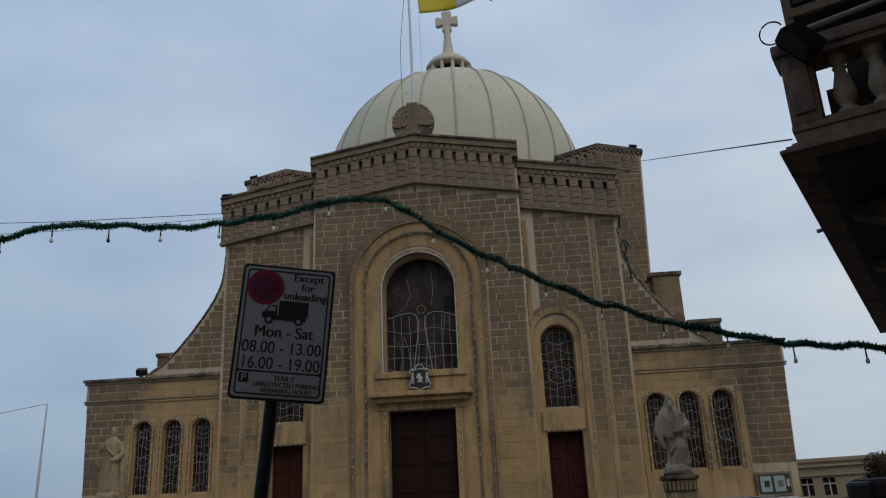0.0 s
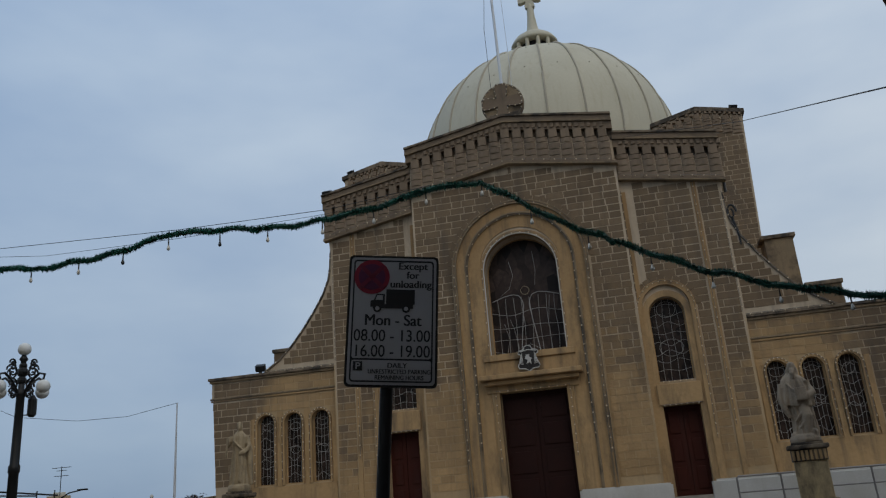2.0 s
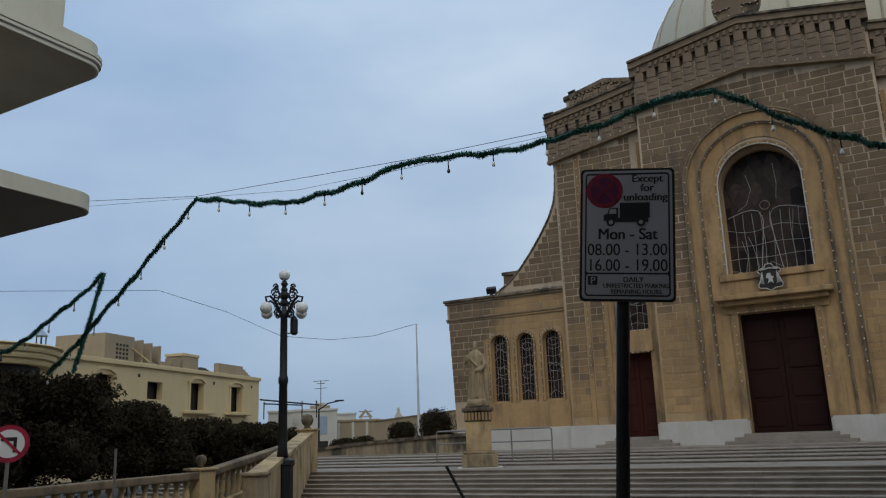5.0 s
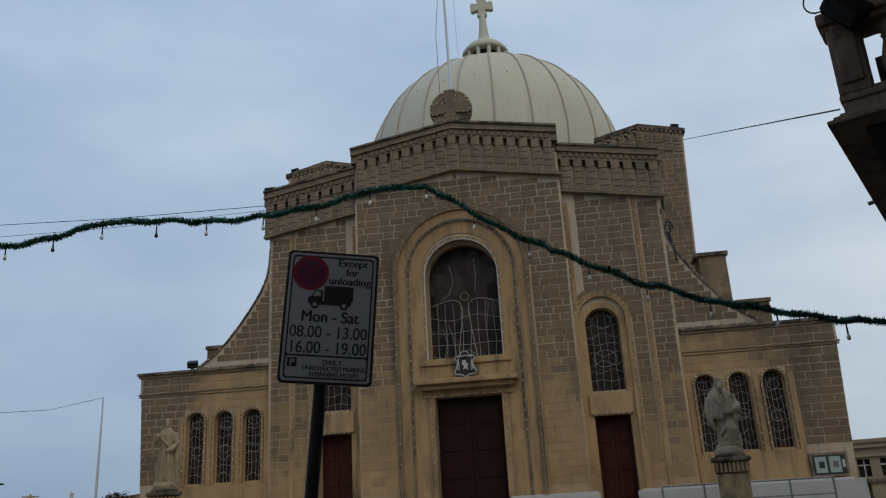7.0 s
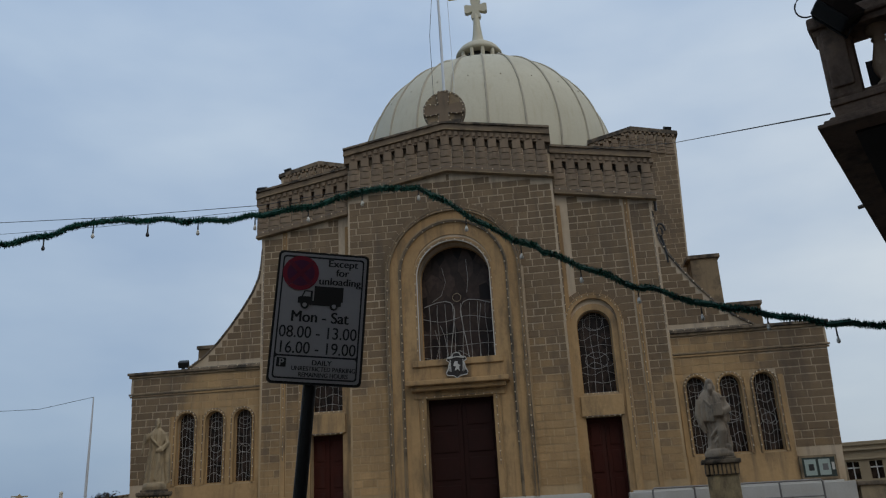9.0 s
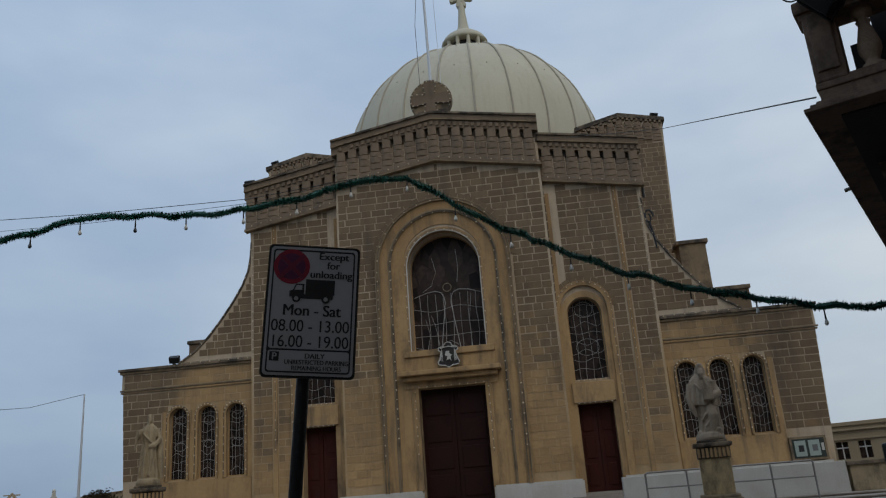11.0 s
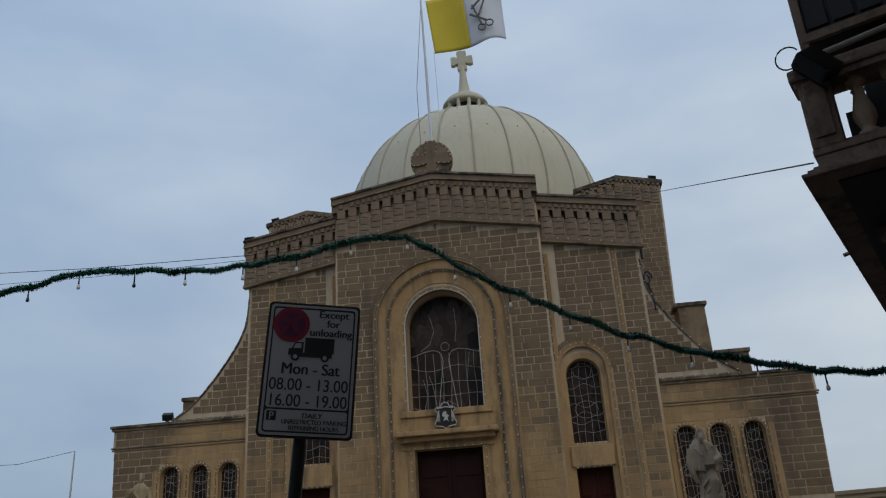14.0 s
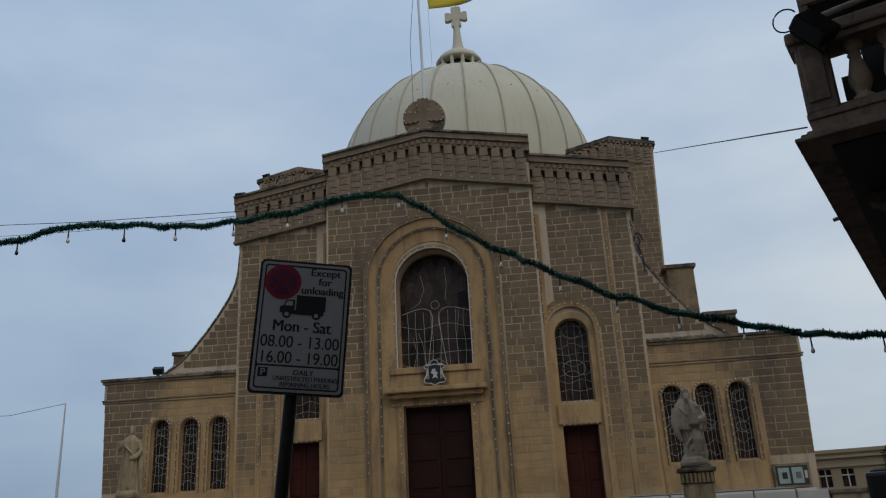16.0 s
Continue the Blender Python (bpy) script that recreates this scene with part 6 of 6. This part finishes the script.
scroll = thing("iron_scroll", "black wrought iron scroll with festoon lights at the shoulder", "ironwork", at=pose(AX + 8.12, FY + 0.3, 11.1))
part("curl", tube(bmesh.new(), [((0.30 - 0.012 * t) * math.cos(t * 0.42) * 0.6 + 0.12, 0, 0.35 + (0.34 - 0.012 * t) * math.sin(t * 0.42)) for t in range(20)], 0.042, 6), "iron", scroll)
part("tail", tube(bmesh.new(), [(0.12, 0, 0.1), (0.22, 0, -0.4), (0.25, 0, -0.95)], [0.05, 0.045, 0.03], 6), "iron", scroll)
down = thing("rain_pipe", "dark rain pipe on the church shoulder wall", "pipe", at=pose(AX + 8.22, FY + 0.6, 12.4))
part("pipe", tube(bmesh.new(), [(0, 0, 1.9), (0.02, 0, 1.2), (0, 0, 0.0)], 0.06, 8), "iron", down)


# ---- unseen building added behind the camera to cut skylight on facade and sign ----
back = thing("unseen_sky_blocker", "unseen plain building added to cut skylight on the church front", "house", kind="structure")
part("wall", prism(bmesh.new(), [(-26, GROUND), (16, GROUND), (16, 10.5), (-26, 10.5)], -9.0, -8.4,
                   [[(x - 0.6, z), (x + 0.6, z), (x + 0.6, z + 2.1), (x - 0.6, z + 2.1)] for x in (-22, -17, -12, -7, -2, 3, 8, 13) for z in (1.0, 5.4)]), "tan", back)
part("body", one_box(-26, 16, -16, -9.2, GROUND, 10.4), "gloom", back)
part("cornice", one_box(-26.1, 16.1, -9.1, -8.2, 10.5, 10.8, bevel=0.04), "tan", back)

# aerial of a parked car; the car is left out, the lower length added
rod = link("leaning_rod", tube(bmesh.new(), [(-1.36, 3.9, GROUND), (-2.29, 3.87, 1.425)], 0.009, 8), "black")
tagged(rod, "thin black car aerial, lengthened down to the ground", "rod")

# ---- strings of festoon bulbs on the church ----


def festoon(name_label, pts, spacing=0.32, sag=0.0):
    """One string of small clear bulbs along a line given in the church's own x, y, z."""
    t = thing("light_string", name_label, "string lights", "festoon strings", at=pose(AX, FY, 0))
    pts = [Vector(p) for p in pts]
    part("cable", tube(bmesh.new(), pts, 0.007, 4), "grey", t)
    bm = bmesh.new()
    for a, b in zip(pts, pts[1:]):
        n = max(1, int((b - a).length / spacing))
        for i in range(n):
            c = a.lerp(b, (i + 0.5) / n)
            bmesh.ops.create_icosphere(bm, subdivisions=1, radius=0.031, matrix=Matrix.Translation((c.x, c.y - 0.03, c.z - 0.03)))
    o = part("festoon", bm, "festoon", t, smooth=True)
    o["kind"] = "stuff"
    return t


LB = "string of small clear bulbs along the church mouldings"
def arc(cx, r, spring, y, z0, n=14):
    return [(cx - r, y, z0)] + [(cx - r * math.cos(math.pi * i / n), y, spring + r * math.sin(math.pi * i / n)) for i in range(n + 1)] + [(cx + r, y, z0)]


festoon(LB, [(-4.25, -0.34, 14.90 - PITCH * 4.25), (0, -0.34, 14.90), (4.25, -0.34, 14.90 - PITCH * 4.25)], 0.42)
festoon(LB, arc(0, 2.63, 10.46, -0.21, 3.0), 0.36)
festoon(LB, arc(0, 2.11, 10.46, -0.14, 3.6), 0.36)
festoon(LB, arc(0, 1.52, 10.33, -0.07, 7.2), 0.42)
festoon(LB, [(-1.4, -0.12, 3.0), (-1.4, -0.12, 5.6), (1.4, -0.12, 5.6), (1.4, -0.12, 3.0)], 0.3)
festoon(LB, [(0.86 * math.cos(k * math.pi / 12), 0.12, 17.72 + 0.86 * math.sin(k * math.pi / 12)) for k in range(25)], 0.2)
festoon(LB, [(x, 0.0, 17.72 + z) for x, z in greek_cross(0.21, 0.28, 0.84)], 0.16)
for s in (-1, 1):
    zz = SHOULDER_Z - 1.92
    festoon(LB, [(s * 4.3, -0.05, zz - PITCH * 4.3), (s * 8.1, -0.05, zz - PITCH * 8.1)], 0.42)
    festoon(LB, [(s * x, 0.24, z + 0.05) for x, z in CURVE], 0.4)
    festoon(LB, [(s * 11.2, 0.33, 7.5), (s * 8.0, 0.33, 7.5)], 0.36)
    festoon(LB, arc(s * 5.27, 1.04, 8.08, 0.12, 3.2), 0.34)
    festoon(LB, [(s * 5.27 - 0.7, 0.08, 4.5), (s * 5.27 + 0.7, 0.08, 4.5)], 0.18)
    festoon(LB, [(s * 5.27 - 0.6, 0.22, 5.36), (s * 5.27 + 0.6, 0.22, 5.36)], 0.18)
    festoon(LB, [(s * 4.28, 0.2, 13.0), (s * 4.28, 0.2, 3.2)], 0.36)
    festoon(LB, [(s * 7.02, 0.2, 12.9), (s * 7.02, 0.2, 3.6)], 0.36)
    festoon(LB, [(s * 7.95, 0.25, 12.2), (s * 7.95, 0.25, 7.6)], 0.36)
    for x in WING_X:
        festoon(LB, arc(s * x, 0.46, 5.36, 0.41, 3.0, 10), 0.3)

# ---- courses of stone blocks, last of all ----
COURSE = 0.285
JOINT = 0.0175
WIDTHS = (0.38, 0.48, 0.58, 0.66)


def clear_centre(u, z):
    if abs(u) > 4.2 or z < 1.9:
        return False
    if z > 14.66 - PITCH * abs(u):
        return False
    if abs(u) < 2.75 and z < 10.46:
        return False
    if z >= 10.46 and math.hypot(u, z - 10.46) < 2.75:
        return False
    return True


def clear_shoulder(u, z):
    u = abs(u)
    if not 4.72 < u < 7.96 or z < 1.9 or z > 15.49 + PITCH * 4.2 - 2.1 - PITCH * u:
        return False
    if u > 7.96 or 6.92 < u < 7.15:
        return False
    if abs(u - 5.27) < 1.13 and z < 8.08:
        return False
    if z >= 8.08 and math.hypot(u - 5.27, z - 8.08) < 1.125:
        return False
    return True


def curve_at(z):
    for (xa, za), (xb, zb) in zip(CURVE, CURVE[1:]):
        if zb <= z <= za:
            return xa + (xb - xa) * (za - z) / (za - zb)
    return 8.0


def clear_buttress(u, z):
    u = abs(u)
    return 7.4 < z < 12.1 and 8.02 < u < curve_at(z) - 0.06


def clear_wing(u, z):
    u = abs(u)
    if not 8.0 < u < 13.33 + 0.05 * (z - 1) or z < 1.9 or z > 6.42:
        return False
    if u < 11.85:
        if z < 5.4:
            return False
        if any(math.hypot(u - x, z - 5.34) < 0.49 for x in WING_X):
            return False
    if u > 11.85 and z < 2.75:
        return False
    return True


def clear_fascia(u, z):
    return 8.02 < abs(u) < 13.55


def clear_tower(u, z):
    return abs(abs(u) - 9.2) < 2.34 - 0.042 * (20.9 - z) and 12.0 < z < 20.35 - 0.23 * abs(abs(u) - 9.2)


def lay(fits, u0, u1, z0, z1, y, seed):
    """Running courses of blocks over every stretch of a course that is clear; end blocks are cut to fit."""
    rnd = random.Random(seed)
    out = []
    z, k = z0, 0
    while z + COURSE < z1:
        u, start = u0, None
        while u <= u1 + 0.04:
            ok = u <= u1 and fits(u, z + 0.03) and fits(u, z + COURSE - 0.03)
            if ok and start is None:
                start = u
            if not ok and start is not None:
                a, end = start, u - 0.03
                first = True
                while end - a > 0.12:
                    w = rnd.choice(WIDTHS) * rnd.uniform(0.92, 1.12)
                    if first and k % 2:
                        w *= 0.55
                    first = False
                    if end - a - w < 0.2:
                        w = end - a
                    out.append((a + JOINT * rnd.uniform(0.7, 1.4), a + w - JOINT * rnd.uniform(0.7, 1.4), y, z + JOINT * rnd.uniform(0.6, 1.5), z + COURSE - JOINT * rnd.uniform(0.6, 1.5)))
                    a += w
                start = None
            u += 0.03
        z += COURSE
        k += 1
    return out


blocks = lay(clear_centre, -4.25, 4.2, 1.85, 15, 0.0, 1)
near = sorted(blocks, key=lambda b: (b[3], b[0]))[:300]
rest = [b for b in blocks if b not in set(near)]
for s in (-1, 1):
    a, b = (-8.0, -4.7) if s < 0 else (4.7, 8.0)
    rest += lay(clear_shoulder, a, b, 1.85, 13.5, 0.28, 5 + s)
    a, b = (-11.2, -8.0) if s < 0 else (8.0, 11.2)
    rest += lay(clear_buttress, a, b, 7.4, 12.2, 0.34, 8 + s)
    a, b = (-13.7, -8.0) if s < 0 else (8.0, 13.7)
    rest += lay(clear_wing, a, b, 1.85, 6.5, 0.5, 11 + s)
    rest += lay(clear_fascia, a, b, 6.64, 7.24, 0.468, 17 + s)
    a, b = (-11.7, -6.7) if s < 0 else (6.7, 11.7)
    rest += lay(clear_tower, a, b, 12.0, 20.6, 12.3, 14 + s)


def voussoirs(cx, r0, r1, spring, y, n):
    """Wedge-shaped stones standing round an arch."""
    gap = 0.012 / r0
    for i in range(n):
        a0, a1 = math.pi * i / n + gap, math.pi * (i + 1) / n - gap
        lp = [(cx + r * math.cos(a), spring + r * math.sin(a)) for r, a in ((r0, a0), (r1, a0), (r1, (a0 + a1) / 2), (r1, a1), (r0, a1), (r0, (a0 + a1) / 2))]
        part("voussoir", prism(bmesh.new(), lp, y - 0.024, y + 0.01), "block", church)


voussoirs(0, 2.725, 2.93, 10.46, 0.0, 27)
for s in (-1, 1):
    voussoirs(s * 5.27, 1.105, 1.29, 8.08, 0.28, 13)
rnd = random.Random(77)
block_meshes = {}
for u0, u1, y, z0, z1 in near:
    key = round((u1 - u0) / 0.02)
    if key not in block_meshes:
        b = box(bmesh.new(), 0, u1 - u0, -0.010, 0.01, 0, z1 - z0)
        bmesh.ops.recalc_face_normals(b, faces=b.faces[:])
        me = bpy.data.meshes.new("stone_block")
        b.to_mesh(me)
        b.free()
        me.materials.append(M["block"])
        block_meshes[key] = me
    o = new("stone_block", block_meshes[key])
    o.parent = wall
    o.matrix_basis = pose(u0, y - rnd.uniform(0, 0.006), z0)
vs, fs = [], []
for u0, u1, y, z0, z1 in rest:
    i = len(vs)
    f = y - 0.010 - rnd.uniform(0, 0.008)
    vs += [(u0, f, z0), (u1, f, z0), (u1, f, z1), (u0, f, z1), (u0, y + 0.01, z0), (u1, y + 0.01, z0), (u1, y + 0.01, z1), (u0, y + 0.01, z1)]
    fs += [(i, i + 1, i + 2, i + 3), (i, i + 4, i + 5, i + 1), (i + 1, i + 5, i + 6, i + 2), (i + 2, i + 6, i + 7, i + 3), (i + 3, i + 7, i + 4, i)]
me = bpy.data.meshes.new("masonry")
me.from_pydata(vs, [], fs)
me.materials.append(M["block"])
o = new("masonry", me)
o.parent = church
o["kind"] = "stuff"
